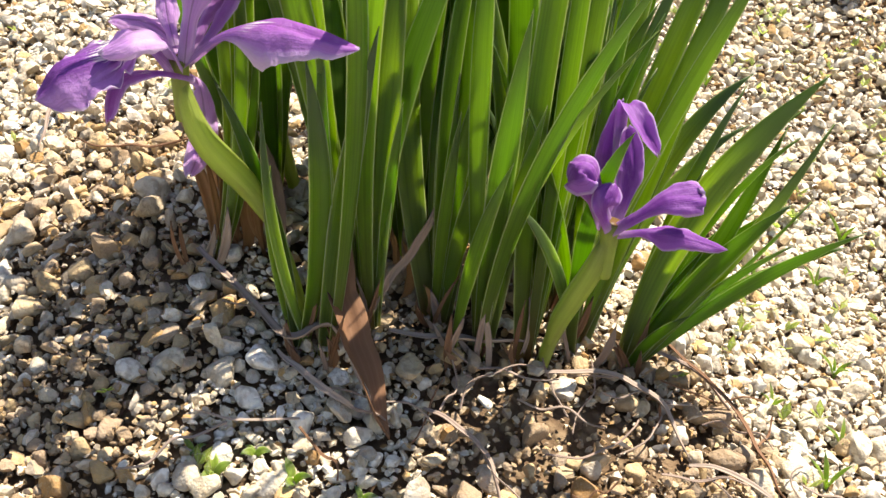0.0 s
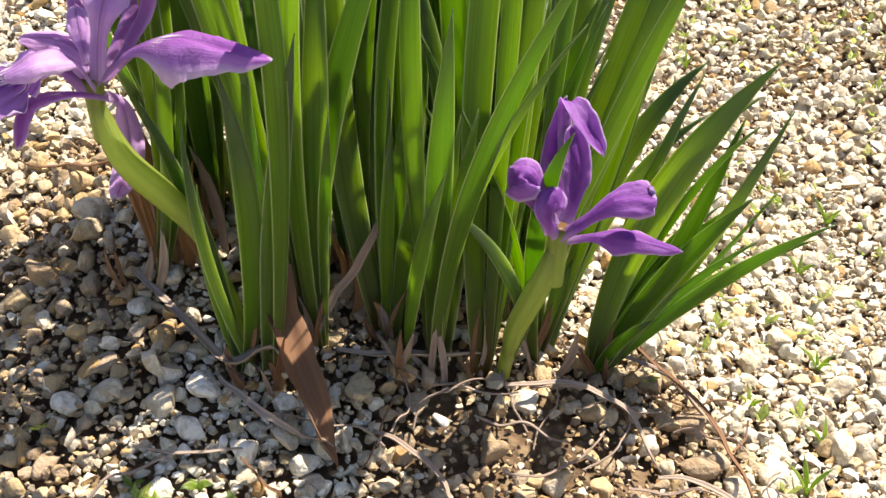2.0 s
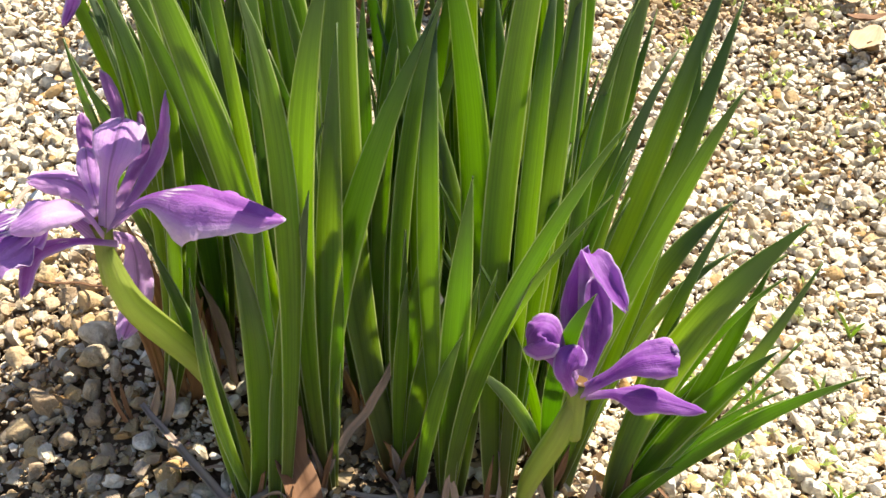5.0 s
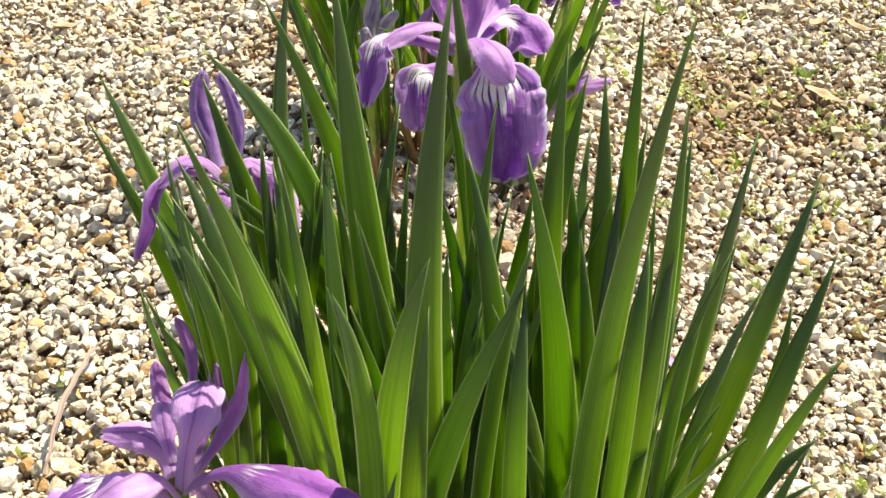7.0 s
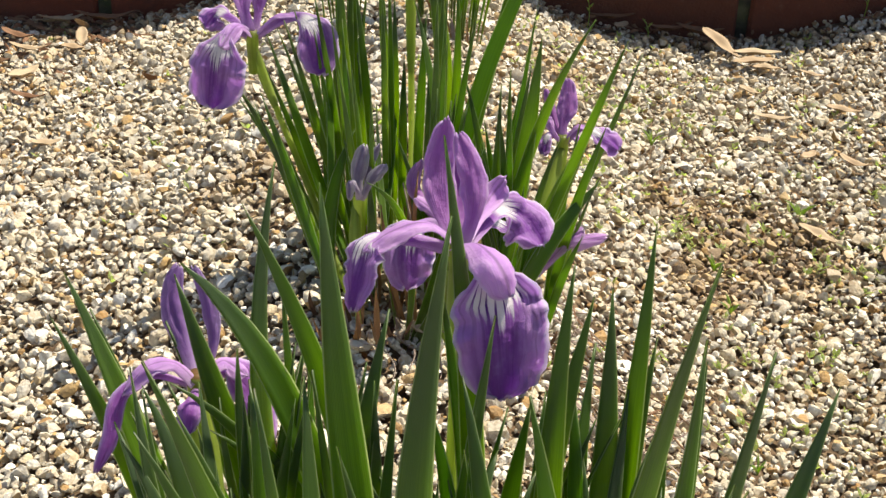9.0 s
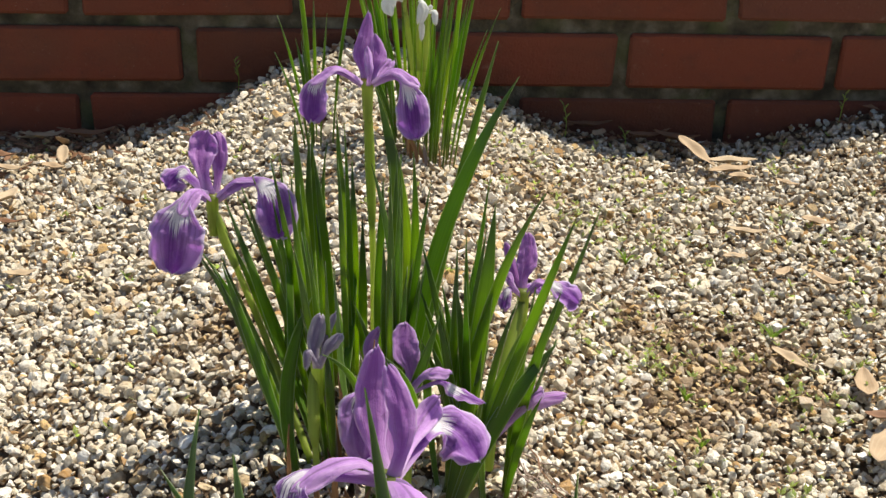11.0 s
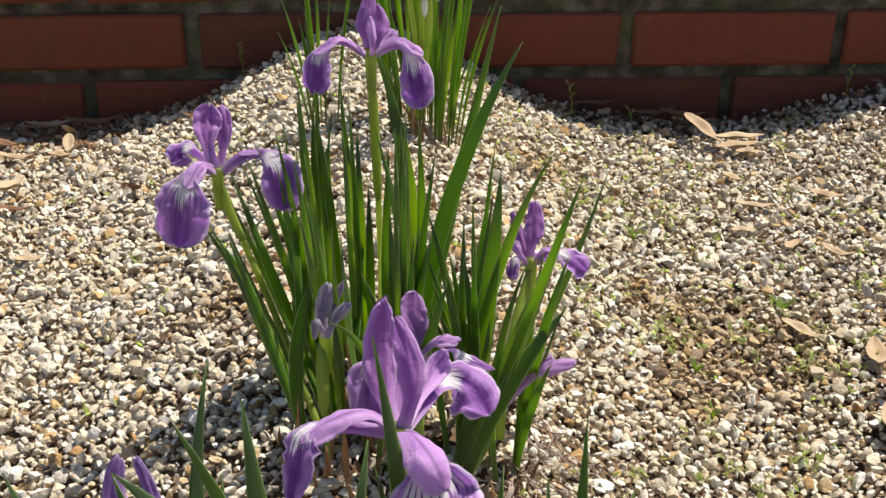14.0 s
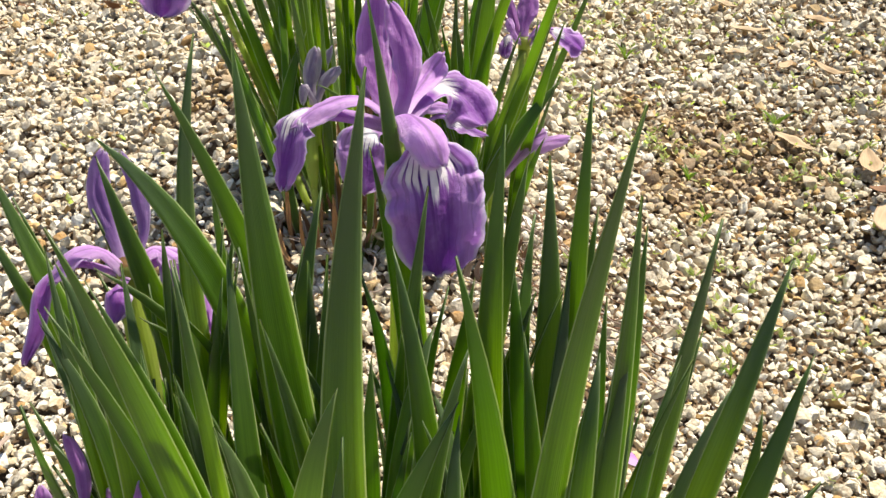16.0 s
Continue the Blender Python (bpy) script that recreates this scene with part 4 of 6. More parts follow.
add_stem(P, [on_ground(-0.080, -0.070), (-0.084, -0.069, 0.042), (-0.094, -0.066, 0.067), (-0.110, -0.067, 0.089), (-0.1157, -0.064, 0.107)], 0.0020, 0.42, 0.0028)
bloom = open_flower(P, (-0.0369, 0.0304, 0.1968), 3)
lay(bloom, "fall", FALL, ((0, 0, 0.5), (4.5, -12.5, 6.5), (8, -25, 4.5), (10, -33, -7.5), (11, -35, -24.5)), 25, (0.01, -0.79, 0.61), 0.05, 0.2, 0.62, 3.2, 0.5)
lay(bloom, "fall", FALL, ((-1, 0.5, 1), (-13, -3, 6), (-24, -8, 8), (-27.5, -13, 2), (-29, -16.5, -9)), 12.5, (-0.59, -0.59, 0.56), -0.2, 0.3, 0.65, 2, 0.5)
lay(bloom, "fall", FALL, ((1, 4.5, -0.5), (7.5, 21, -1.5), (14.5, 34.5, -1.5), (21.5, 36, -6), (27, 29.5, -10.5)), 17, (0.06, -0.55, 0.83), -0.05, 0.25, 0.7, 2.6, 0.5)
lay(bloom, "style_arm", STYLE, ((0, -3.5, 4), (3.5, -16.5, 11.5), (8.5, -28.5, 11.5), (11.5, -32, 4.5)), 12, (0.21, -0.42, 0.88), -0.4, 0.55, 0.65, 3)
lay(bloom, "style_arm", STYLE, ((-1, -1, 4.5), (-8, -3.5, 11), (-17.5, -7, 11), (-26.5, -11.5, 6)), 8.5, (-0.04, -0.07, 1.00), -0.4, 0.6, 0.7, 3)
lay(bloom, "style_arm", STYLE, ((1.5, 3.5, 2.5), (5.5, 17, 3), (10.5, 29, 5), (14.5, 31, 10)), 8.5, (-0.29, -0.56, 0.77), -0.3, 0.5, 0.7, 3)
lay(bloom, "standard", STANDARD, ((-0.5, 1, 1.5), (-4, 11, 8), (-5.5, 18, 18), (-4, 22.5, 31.5)), 9.5, (0.06, -0.82, 0.57), -0.2, 0.5, 0.55, 2)
lay(bloom, "standard", STANDARD, ((0.5, -1, 2.5), (3.5, 1.5, 12.5), (3, 6, 21.5), (-0.5, 13, 31)), 8, (-0.19, -0.81, 0.56), -0.25, 0.5, 0.55, 1.9)
lay(bloom, "standard", STANDARD, ((0.5, 6, -1), (1, 16.5, 6.5), (0, 23.5, 16), (-2.5, 25.5, 24)), 8, (-0.04, -0.85, 0.53), 0.2, 0.5, 0.6, 2)
add_stem(P, [on_ground(-0.040, -0.02), (-0.038, 0.005, 0.10), (-0.036, 0.026, 0.165), (-0.0369, 0.0304, 0.195)], 0.0024, 0.6)
bloom = open_flower(P, (0.0144, -0.0863, 0.0687), 4, "violet flower with falls still curled")
lay(bloom, "style_arm", DEEP, ((0, -1.5, 1.5), (6.5, -4.5, 8.5), (15, -5.5, 15), (25.5, -5, 16.5)), 11.5, (-0.13, -0.52, 0.84), -0.25, 0.34, 0.9, 7)
lay(bloom, "fall", DEEP, ((1, 0, -0.5), (10.5, -3.5, 3), (20, -7.5, 4.5), (33.5, -10.5, 1)), 10, (-0.02, -0.30, 0.95), -0.6, 0.3, 0.58, 1.2)
lay(bloom, "fall", DEEP, ((-0.5, 0.5, 0.5), (-6, -3, 14), (-11.5, -4, 23.5), (-14, -4.5, 18)), 12, (-0.24, -0.58, 0.78), -0.8, 0.45, 0.6, 2.4)
lay(bloom, "style_arm", DEEP, ((-0.5, -3, 3), (-4.5, -8, 13.5), (-2, -4.5, 19.5)), 8.5, (0.07, -0.64, 0.76), -0.5, 0.5, 0.7, 3)
lay(bloom, "standard", DEEP, ((1, 3, -1), (5, 7.5, 9), (6, 11, 18.5), (4.5, 15, 28.5)), 8.5, (0.06, -0.79, 0.60), 0.25, 0.5, 0.6, 2)
lay(bloom, "standard", DEEP, ((1, 5.5, -2.5), (1, 14, 8), (1.5, 20, 17.5), (4, 23, 33.5)), 9.5, (-0.24, -0.77, 0.59), -0.35, 0.6, 0.6, 1.5)
lay(bloom, "fall", DEEP, ((3.5, 13.5, 18.5), (3.5, 16.5, 34.5), (6, 10, 33.5), (12, 3.5, 25.5)), 7.5, (0.27, -0.69, 0.67), -0.6, 0.6, 0.6, 1.8)
add_stem(P, [on_ground(0.002, -0.066), (0.004, -0.078, 0.030), (0.011, -0.085, 0.054), (0.0144, -0.0863, 0.067)], 0.0023, 0.2, 0.0018)
bloom = open_flower(P, (-0.1086, 0.0152, 0.1625), 5, "flower past its best with narrow drooping falls")
lay(bloom, "standard", DULL, ((-0.5, 0.5, 0.5), (-4.5, 7.5, 9), (-8, 13, 19), (-6.5, 18, 28)), 7, (0.17, -0.80, 0.57), -0.3, 0.5, 0.55, 1.9)
lay(bloom, "standard", DULL, ((0, 3.5, -2), (3, 10.5, 7), (1.5, 15.5, 17.5), (-2.5, 19.5, 26.5)), 5, (-0.33, -0.78, 0.54), -0.3, 0.5, 0.55, 1.9)
lay(bloom, "style_arm", STYLE, ((0, -2, 2.5), (-5.5, -2, 8.5), (-12, -4.5, 9), (-18, -9, 3.5)), 7.5, (-0.04, -0.14, 0.99), -0.4, 0.6, 0.65, 3)
lay(bloom, "fall", FALL_SHUT, ((-1, 0, 0), (-12, -2.5, 5), (-19.5, -8.5, 1.5), (-21.5, -14, -8), (-25.5, -17.5, -16.5)), 5, (0.48, -0.60, 0.64), -0.4, 0.4, 0.62, 1.7)
lay(bloom, "fall", FALL_SHUT, ((0.5, 1.5, -1.5), (7, 9, 0.5), (14, 8.5, -7), (18.5, -1.5, -19.5)), 12, (0.17, -0.66, 0.73), -0.3, 0.4, 0.62, 1.8)
lay(bloom, "style_arm", STYLE, ((0.5, 0, 0.5), (6, 7.5, 3.5), (12.5, 7, -0.5)), 7, (-0.04, -0.14, 0.99), -0.4, 0.6, 0.65, 3)
lay(bloom, "fall", FALL_SHUT, ((0, -3, 1), (0, -12.5, 2.5), (-0.5, -18, -3.5)), 7, (-0.04, -0.68, 0.74), -0.4, 0.4, 0.62, 1.8)
add_stem(P, [on_ground(-0.085, -0.015), (-0.098, 0.0, 0.09), (-0.106, 0.011, 0.138), (-0.1086, 0.0152, 0.161)], 0.0022, 0.55)
add_flower(P, (0.014, 0.026, 0.083), 20, 0.72, (30, -20, -75), (62, 76, 86), 6, 0.022, (0.018, 0.012), "pale lilac flower half hidden among leaves")
add_stem(P, [on_ground(-0.005, -0.01), (0.004, 0.012, 0.05), (0.012, 0.028, 0.092)], 0.0022, 0.5)


def middle_iris():
    rng = random.Random(23)
    plant = thing("iris_plant", on_ground(-0.035, 0.24), "slender-leaved iris clump with several violet flowers, in gravel", "iris", "irises")
    for rows in (MIDDLE_LEAVES_A, MIDDLE_LEAVES_B, MIDDLE_LEAVES_C):
        listed_leaves(plant, rows, rng)
    fan_mates(plant, MIDDLE_LEAVES_A[-2:] + MIDDLE_LEAVES_B[:4] + MIDDLE_LEAVES_C[:2], rng, 1.0, (0.006, 0.025), (0.80, 0.96))
    loose_leaves(plant, 28, (-0.055, 0.27), (0.032, 0.025), (0.06, 0.13), 0.014, (2.4, 4.4), rng)
    loose_leaves(plant, 26, (0.0, 0.265), (0.025, 0.02), (0.05, 0.11), 0.02, (2.8, 5), rng)
    loose_leaves(plant, 10, (-0.05, 0.28), (0.028, 0.018), (0.10, 0.155), 0.015, (2.8, 4.8), rng)
    loose_leaves(plant, 15, (-0.045, 0.285), (0.034, 0.018), (0.12, 0.175), 0.015, (2.6, 4.6), rng)
    loose_leaves(plant, 14, (0.010, 0.27), (0.02, 0.02), (0.07, 0.13), 0.03, (3.2, 6.0), rng)
    return plant


IRIS_MIDDLE = middle_iris()
P = IRIS_MIDDLE
bloom = open_flower(P, (-0.1255, 0.3087, 0.1740), 12, grown=1.07)
lay(bloom, "standard", STANDARD, ((-0.5, 0.5, 1.5), (-4, 3.5, 13.5), (-4.5, 9.5, 22.5), (-2.5, 12.5, 30)), 13, (0.07, -0.88, 0.47), 0.2, 0.4, 0.65, 3)
lay(bloom, "standard", STANDARD, ((0.5, 3.5, 0.5), (2, 10, 11.5), (2, 14, 21), (0.5, 17, 28)), 9, (-0.13, -0.88, 0.47), -0.2, 0.4, 0.6, 2.4)
lay(bloom, "fall", FALL, ((-1.5, 3, 1.5), (-11, 17.5, 4.5), (-18.5, 24.5, 5.5), (-24.5, 22, -1)), 15, (-0.02, -0.51, 0.86), -0.15, 0.3, 0.82, 2.4, 0.6)
lay(bloom, "fall", FALL, ((-1, 1, 2), (-7.5, -11.5, 8.5), (-12.5, -21, 0), (-16.5, -24.5, -24.5)), 26, (-0.13, -0.85, 0.51), -0.06, 0.2, 0.78, 2.8, 0.6)
lay(bloom, "style_arm", STYLE, ((-0.5, -2, 3.5), (-5, -11, 9.5), (-11, -21.5, 2.5)), 8, (0.23, -0.48, 0.85), -0.4, 0.55, 0.7, 3)
lay(bloom, "fall", FALL, ((2, 0.5, 2), (13, -3, 10), (23, -8.5, 13.5), (30, -15.5, 7.5), (32, -20, -9.5)), 19.5, (0.02, -0.77, 0.64), -0.12, 0.25, 0.82, 2.2, 0.6)
lay(bloom, "style_arm", STYLE, ((2.5, -1.5, 4), (11.5, -3, 12.5), (22.5, -6, 14)), 6, (-0.01, -0.14, 0.99), -0.4, 0.6, 0.7, 3)
add_stem(P, [on_ground(-0.075, 0.245), (-0.0978, 0.2843, 0.1076), (-0.1177, 0.3064, 0.1485), (-0.1255, 0.3087, 0.1721)], 0.0017, 0.6, 0.0012)
bloom = open_flower(P, (-0.0493, 0.3301, 0.2276), 13, "violet flower with crinkled drooping falls", grown=1.07)
lay(bloom, "standard", STANDARD, ((-0.5, 0.5, 1), (-2, 4.5, 11.5), (-1, 8.5, 21.5), (0.5, 13, 31.5)), 10.5, (-0.03, -0.88, 0.47), -0.25, 0.4, 0.45, 1.3)
lay(bloom, "standard", STANDARD, ((1.5, -2.5, 2), (4, -0.5, 10), (5.5, 4, 15.5), (3.5, 9, 22)), 7, (-0.23, -0.86, 0.46), -0.3, 0.4, 0.5, 1.7)
lay(bloom, "style_arm", STYLE, ((2.5, 4, -0.5), (6.5, 12.5, 4.5), (11, 16, 8.5)), 6, (-0.03, -0.69, 0.72), -0.3, 0.5, 0.7, 3)
lay(bloom, "style_arm", STYLE, ((0.5, -3.5, 1.5), (1, -4.5, 9.5), (0, 1, 18.5)), 4, (0.07, -0.88, 0.47), -0.5, 0.5, 0.6, 2)
lay(bloom, "fall", FALL, ((-2, 0.5, 1), (-14, -2.5, 8.5), (-23.5, -9, 2.5), (-25.5, -11, -13.5)), 14.5, (-0.18, -0.75, 0.63), -0.2, 0.25, 0.82, 2.4, 0.6)
lay(bloom, "style_arm", STYLE, ((-2, -2, 3), (-14, -4, 10.5), (-25.5, -10, 4.5)), 7, (-0.01, -0.14, 0.99), -0.4, 0.6, 0.7, 3)
lay(bloom, "fall", FALL, ((2, 0.5, 1.5), (13.5, -4, 6.5), (19.5, -11.5, -0.5), (22.5, -15.5, -20)), 15.5, (0.07, -0.80, 0.60), -0.15, 0.25, 0.82, 2.4, 0.6)
lay(bloom, "style_arm", STYLE, ((2, -2, 3.5), (12.5, -5, 10), (23.5, -12, 4.5)), 7.5, (-0.01, -0.14, 0.99), -0.4, 0.6, 0.7, 3)
add_stem(P, [on_ground(-0.045, 0.27), (-0.0467, 0.3311, 0.1324), (-0.0493, 0.3300, 0.2254)], 0.0018, 0.6, 0.0012)
bloom = open_flower(P, (0.0309, 0.3088, 0.1229), 14, grown=1.07)
lay(bloom, "standard", STANDARD, ((0, 0.5, 1), (0.5, 5, 10), (2.5, 9, 18.5), (2, 13.5, 28)), 10, (0.06, -0.85, 0.53), -0.2, 0.4, 0.55, 2)
lay(bloom, "standard", STANDARD, ((-0.5, 3.5, 0), (-3.5, 9, 8.5), (-8, 15.5, 22)), 5, (-0.04, -0.85, 0.53), -0.3, 0.5, 0.6, 2)
lay(bloom, "style_arm", STYLE, ((-1, -1.5, 1.5), (-6, -4, 9), (-8, -2, 13.5)), 4.5, (-0.04, -0.64, 0.77), -0.4, 0.5, 0.7, 3)
lay(bloom, "fall", FALL, ((-0.5, 0.5, 0.5), (-7.5, -5, 7), (-10.5, -10, -1)), 6.5, (-0.24, -0.62, 0.75), -0.3, 0.4, 0.82, 2, 0.6)
lay(bloom, "fall", FALL, ((1, 0, 0.5), (8, -2, 8.5), (16, -5.5, 8), (26, -7.5, 0.5)), 15, (0.06, -0.39, 0.92), -0.12, 0.25, 0.82, 2.5, 0.6)
lay(bloom, "style_arm", STYLE, ((0.5, -1, 2), (5.5, -3, 10.5), (12, -5.5, 10)), 5, (-0.04, -0.07, 1.00), -0.4, 0.6, 0.7, 3)
lay(bloom, "fall", FALL, ((0.5, 3, -0.5), (5, 15, -0.5), (11, 17.5, -4.5)), 6.5, (0.16, -0.52, 0.84), -0.2, 0.4, 0.82, 2, 0.6)
add_stem(P, [on_ground(0.0, 0.25), (0.0170, 0.2779, 0.0845), (0.0307, 0.3079, 0.1214)], 0.002, 0.5)
bloom = open_flower(P, (0.0112, 0.2490, 0.0751), 15, grown=1.07)
lay(bloom, "style_arm", STYLE, ((0.5, 0, 0.5), (9.5, 1, 10.5), (17, 1, 20.5), (23, 2.5, 24.5)), 8, (0.18, -0.48, 0.86), -0.3, 0.5, 0.75, 2.4)
lay(bloom, "style_arm", STYLE, ((2, 1, 2.5), (12.5, 6.5, 11), (22.5, 6.5, 17), (33.5, 4, 20.5)), 8, (0.08, -0.51, 0.85), -0.4, 0.5, 0.72, 2)
lay(bloom, "standard", STANDARD, ((0, 2, 0), (-0.5, 6, 4.5), (0.5, 9.5, 9.5)), 4.5, (-0.03, -0.83, 0.55), -0.3, 0.5, 0.6, 2)
add_stem(P, [on_ground(-0.005, 0.235), (0.0040, 0.2420, 0.0580), (0.0103, 0.2488, 0.0743)], 0.002, 0.0)
bloom = open_flower(P, (-0.0298, 0.2307, 0.1109), 16, grown=1.07)
lay(bloom, "standard", STANDARD, ((0.5, 0.5, 1), (2, 4, 10), (-0.5, 8, 19), (-0.5, 13.5, 27)), 11.5, (-0.03, -0.86, 0.51), 0.15, 0.4, 0.6, 2.2)
lay(bloom, "standard", STANDARD, ((-2.5, 0.5, 1), (-11, 2.5, 10), (-15, 6, 18.5), (-12, 9, 26.5)), 6.5, (0.38, -0.82, 0.44), -0.5, 0.5, 0.6, 2)
lay(bloom, "style_arm", STYLE, ((2, -1, 3), (8.5, -2, 11.5), (18.5, -4, 12.5)), 7.5, (-0.02, -0.32, 0.95), -0.4, 0.5, 0.7, 3)
lay(bloom, "fall", FALL, ((2, 0, 0.5), (13.5, -5.5, 9.5), (22, -10.5, 7.5), (32.5, -14.5, 4)), 9, (-0.01, -0.14, 0.99), -0.5, 0.35, 0.6, 1.4, 0.6)
lay(bloom, "fall", FALL, ((0.5, 0, 0), (-9.5, -9.5, 6), (-16.5, -19.5, 4), (-17.5, -28, -15)), 22.5, (-0.03, -0.79, 0.61), -0.1, 0.25, 0.68, 2.5, 0.6)
lay(bloom, "style_arm", STYLE, ((-3, -3, 2.5), (-8.5, -4, 11), (-14, -4, 15)), 6, (0.08, -0.51, 0.85), -0.4, 0.5, 0.7, 3)
add_stem(P, [on_ground(-0.03, 0.225), (-0.0289, 0.2204, 0.0771), (-0.0298, 0.2298, 0.1092)], 0.002, 0.5)
bloom = open_flower(P, (-0.0708, 0.2401, 0.1180), 17, "withered grey-lilac flower", grown=1.07)
lay(bloom, "petal", FADED, ((0.5, -8.5, 5.5), (-0.5, -6, 16.5), (2, -2, 27)), 7, (0.07, -0.88, 0.47), -0.5, 0.5, 0.6, 2)
lay(bloom, "petal", FADED, ((1.5, -7, 4.5), (4, -2, 17), (8, 2, 26.5)), 3.5, (0.08, -0.76, 0.65), -0.5, 0.5, 0.6, 2)
lay(bloom, "petal", FADED, ((1.5, -9, 6.5), (5.5, -9, 16), (11, -7, 21)), 5.5, (0.18, -0.58, 0.80), -0.5, 0.5, 0.6, 2)
lay(bloom, "petal", FADED, ((1, -10, 7), (-3, -10.5, 14), (-4, -12.5, 8)), 4, (-0.23, -0.73, 0.64), -0.5, 0.5, 0.6, 2)
add_stem(P, [on_ground(-0.07, 0.22), (-0.0720, 0.2283, 0.0920), (-0.0730, 0.2404, 0.1173)], 0.0016, 0.4, 0.002)


def back_iris():
    rng = random.Random(31)
    plant = thing("iris_plant", on_ground(-0.015, 0.67), "iris clump with small white flowers, at the wall", "iris", "irises")
    loose_leaves(plant, 58, (-0.015, 0.675), (0.03, 0.022), (0.08, 0.25), 0.035, (1.8, 3.8), rng)
    loose_leaves(plant, 9, (-0.095, 0.66), (0.012, 0.012), (0.08, 0.24), 0.03, (2.0, 3.6), rng)
    return plant


IRIS_BACK = back_iris()


# ---- small white flowers on the clump at the wall ----
P = IRIS_BACK
for k, (at, petals) in enumerate((
        ((-0.0290, 0.605, 0.2150), (((0, 0, 0), (-5.0, -3, 1.5), (-9.5, -5, -1.5), (-8.0, -6, -8.0), 9.0), ((0, 0, 0), (-2.5, -3, 3.5), (-4.5, -5, 6.5), (-1.5, -6, 7.0), 5.0))),
        ((-0.0190, 0.605, 0.2110), (((0, 0, 1), (1.5, -3, 2.5), (2.5, -5, -3.0), (0.5, -6, -9.0), 7.0), ((0, 0, 0), (1.5, -3, -8), (2.0, -4, -14.0), (1.8, -4, -20.0), 3.6))),
        ((-0.0125, 0.605, 0.2050), (((0, 0, 0), (2.0, -3, 2.0), (4.0, -4, 0.5), (4.5, -5, -5.0), 4.4), ((0, 0, 0), (0.5, -2, 3.0), (1.5, -3, 4.5), (3.0, -3, 5.0), 2.6))))):
    bloom = open_flower(P, at, 40 + k, "small white flower", 0.45, 1.2)
    for a, b, c, d, wide in petals:
        lay(bloom, "petal", WHITE, (a, b, c, d), wide, (0.1, -0.95, 0.3), -0.35, 0.4, 0.6, 2.2)
    add_stem(P, [on_ground(-0.025 + 0.0015 * k, 0.668), (-0.022 + 0.004 * k, 0.645, 0.142), (at[0], at[1], at[2] - 0.003)], 0.0014, 0.6, 0.0012)


# ---- dead leaves, twigs and litter ----
def ribbon(name, points, width, material, label, category, facing=(0, -0.25, 1), twist=0.0, lift=0.004, sheath=0.5):
    pts = [on_ground(x, y, lift + z) for x, y, z in points]
    base = pts[0].copy()
    curl = strip([p - base for p in pts])
    wave = sum(ord(c) for c in label) % 17
    long = sum((curl((k + 1) / 12) - curl(k / 12)).length for k in range(12))
    kinked = lambda t: curl(t) + noise.noise_vector(Vector((t * long * 90, wave, 0.5))) * 0.0016 * min(1.0, 4 * t)
    bm = blade(kinked, width * 0.62, facing, 0.45, twist * 1.5, nv=34, thick=0.0007, sheath=sheath)
    ob = part(name, bm, material)
    ob.location = base
    return tagged(ob, label, category, "dead leaves")


ribbon("dead_leaf", [(-0.117, -0.046, 0.004), (-0.102, -0.066, 0.008), (-0.085, -0.082, 0.006), (-0.071, -0.080, 0.010), (-0.060, -0.098, 0.008), (-0.055, -0.106, 0.002)],
       0.0052, STRAW, "long curled straw-brown dead iris leaf on stones", "dead leaf", twist=1.2)
ribbon("dead_leaf", [(-0.069, -0.068, 0.028), (-0.067, -0.080, 0.018), (-0.060, -0.096, 0.010), (-0.052, -0.112, 0.002)], 0.0175, RUST, "broad flat rust-brown dead iris leaf", "dead leaf",
       facing=(0.35, -0.6, 0.6), sheath=0.7, twist=0.5)
ribbon("dead_leaf", [(-0.052, -0.074, 0.004), (-0.036, -0.076, 0.007), (-0.021, -0.072, 0.005), (-0.004, -0.066, 0.004)], 0.004, STRAW, "thin straw-brown dead leaf at the leaf feet", "dead leaf", twist=0.8)
ribbon("dead_leaf", [(-0.088, -0.084, 0.003), (-0.076, -0.097, 0.006), (-0.060, -0.106, 0.004)], 0.0035, STRAW, "narrow pale dead leaf on stones", "dead leaf", twist=-0.9)
ribbon("dead_leaf", [(0.001, -0.078, 0.004), (0.021, -0.078, 0.009), (0.040, -0.083, 0.007), (0.048, -0.103, 0.002)], 0.0035, STRAW, "arched pale dead leaf over gravel", "dead leaf", twist=0.6)
ribbon("dead_leaf", [(0.047, -0.105, 0.002), (0.062, -0.110, 0.005), (0.076, -0.117, 0.003)], 0.003, STRAW, "short pale dead leaf on gravel", "dead leaf")
ribbon("dead_leaf", [(0.050, -0.048, 0.005), (0.065, -0.071, 0.007), (0.073, -0.096, 0.006), (0.077, -0.118, 0.003)], 0.0026, RUST, "thin brown dead leaf on gravel", "dead leaf", twist=0.7)
ribbon("dead_leaf", [(-0.058, -0.068, 0.006), (-0.045, -0.062, 0.024), (-0.031, -0.056, 0.050)], 0.0042, STRAW, "stiff tan dead leaf leaning in the clump", "dead leaf", facing=(0, -1, 0.3), sheath=0.8)
ribbon("dead_leaf", [(-0.041, -0.100, 0.003), (-0.030, -0.107, 0.006), (-0.020, -0.116, 0.004), (-0.018, -0.134, 0.002)], 0.0032, STRAW, "curved pinkish-brown dead leaf on stones", "dead leaf", twist=1.0)
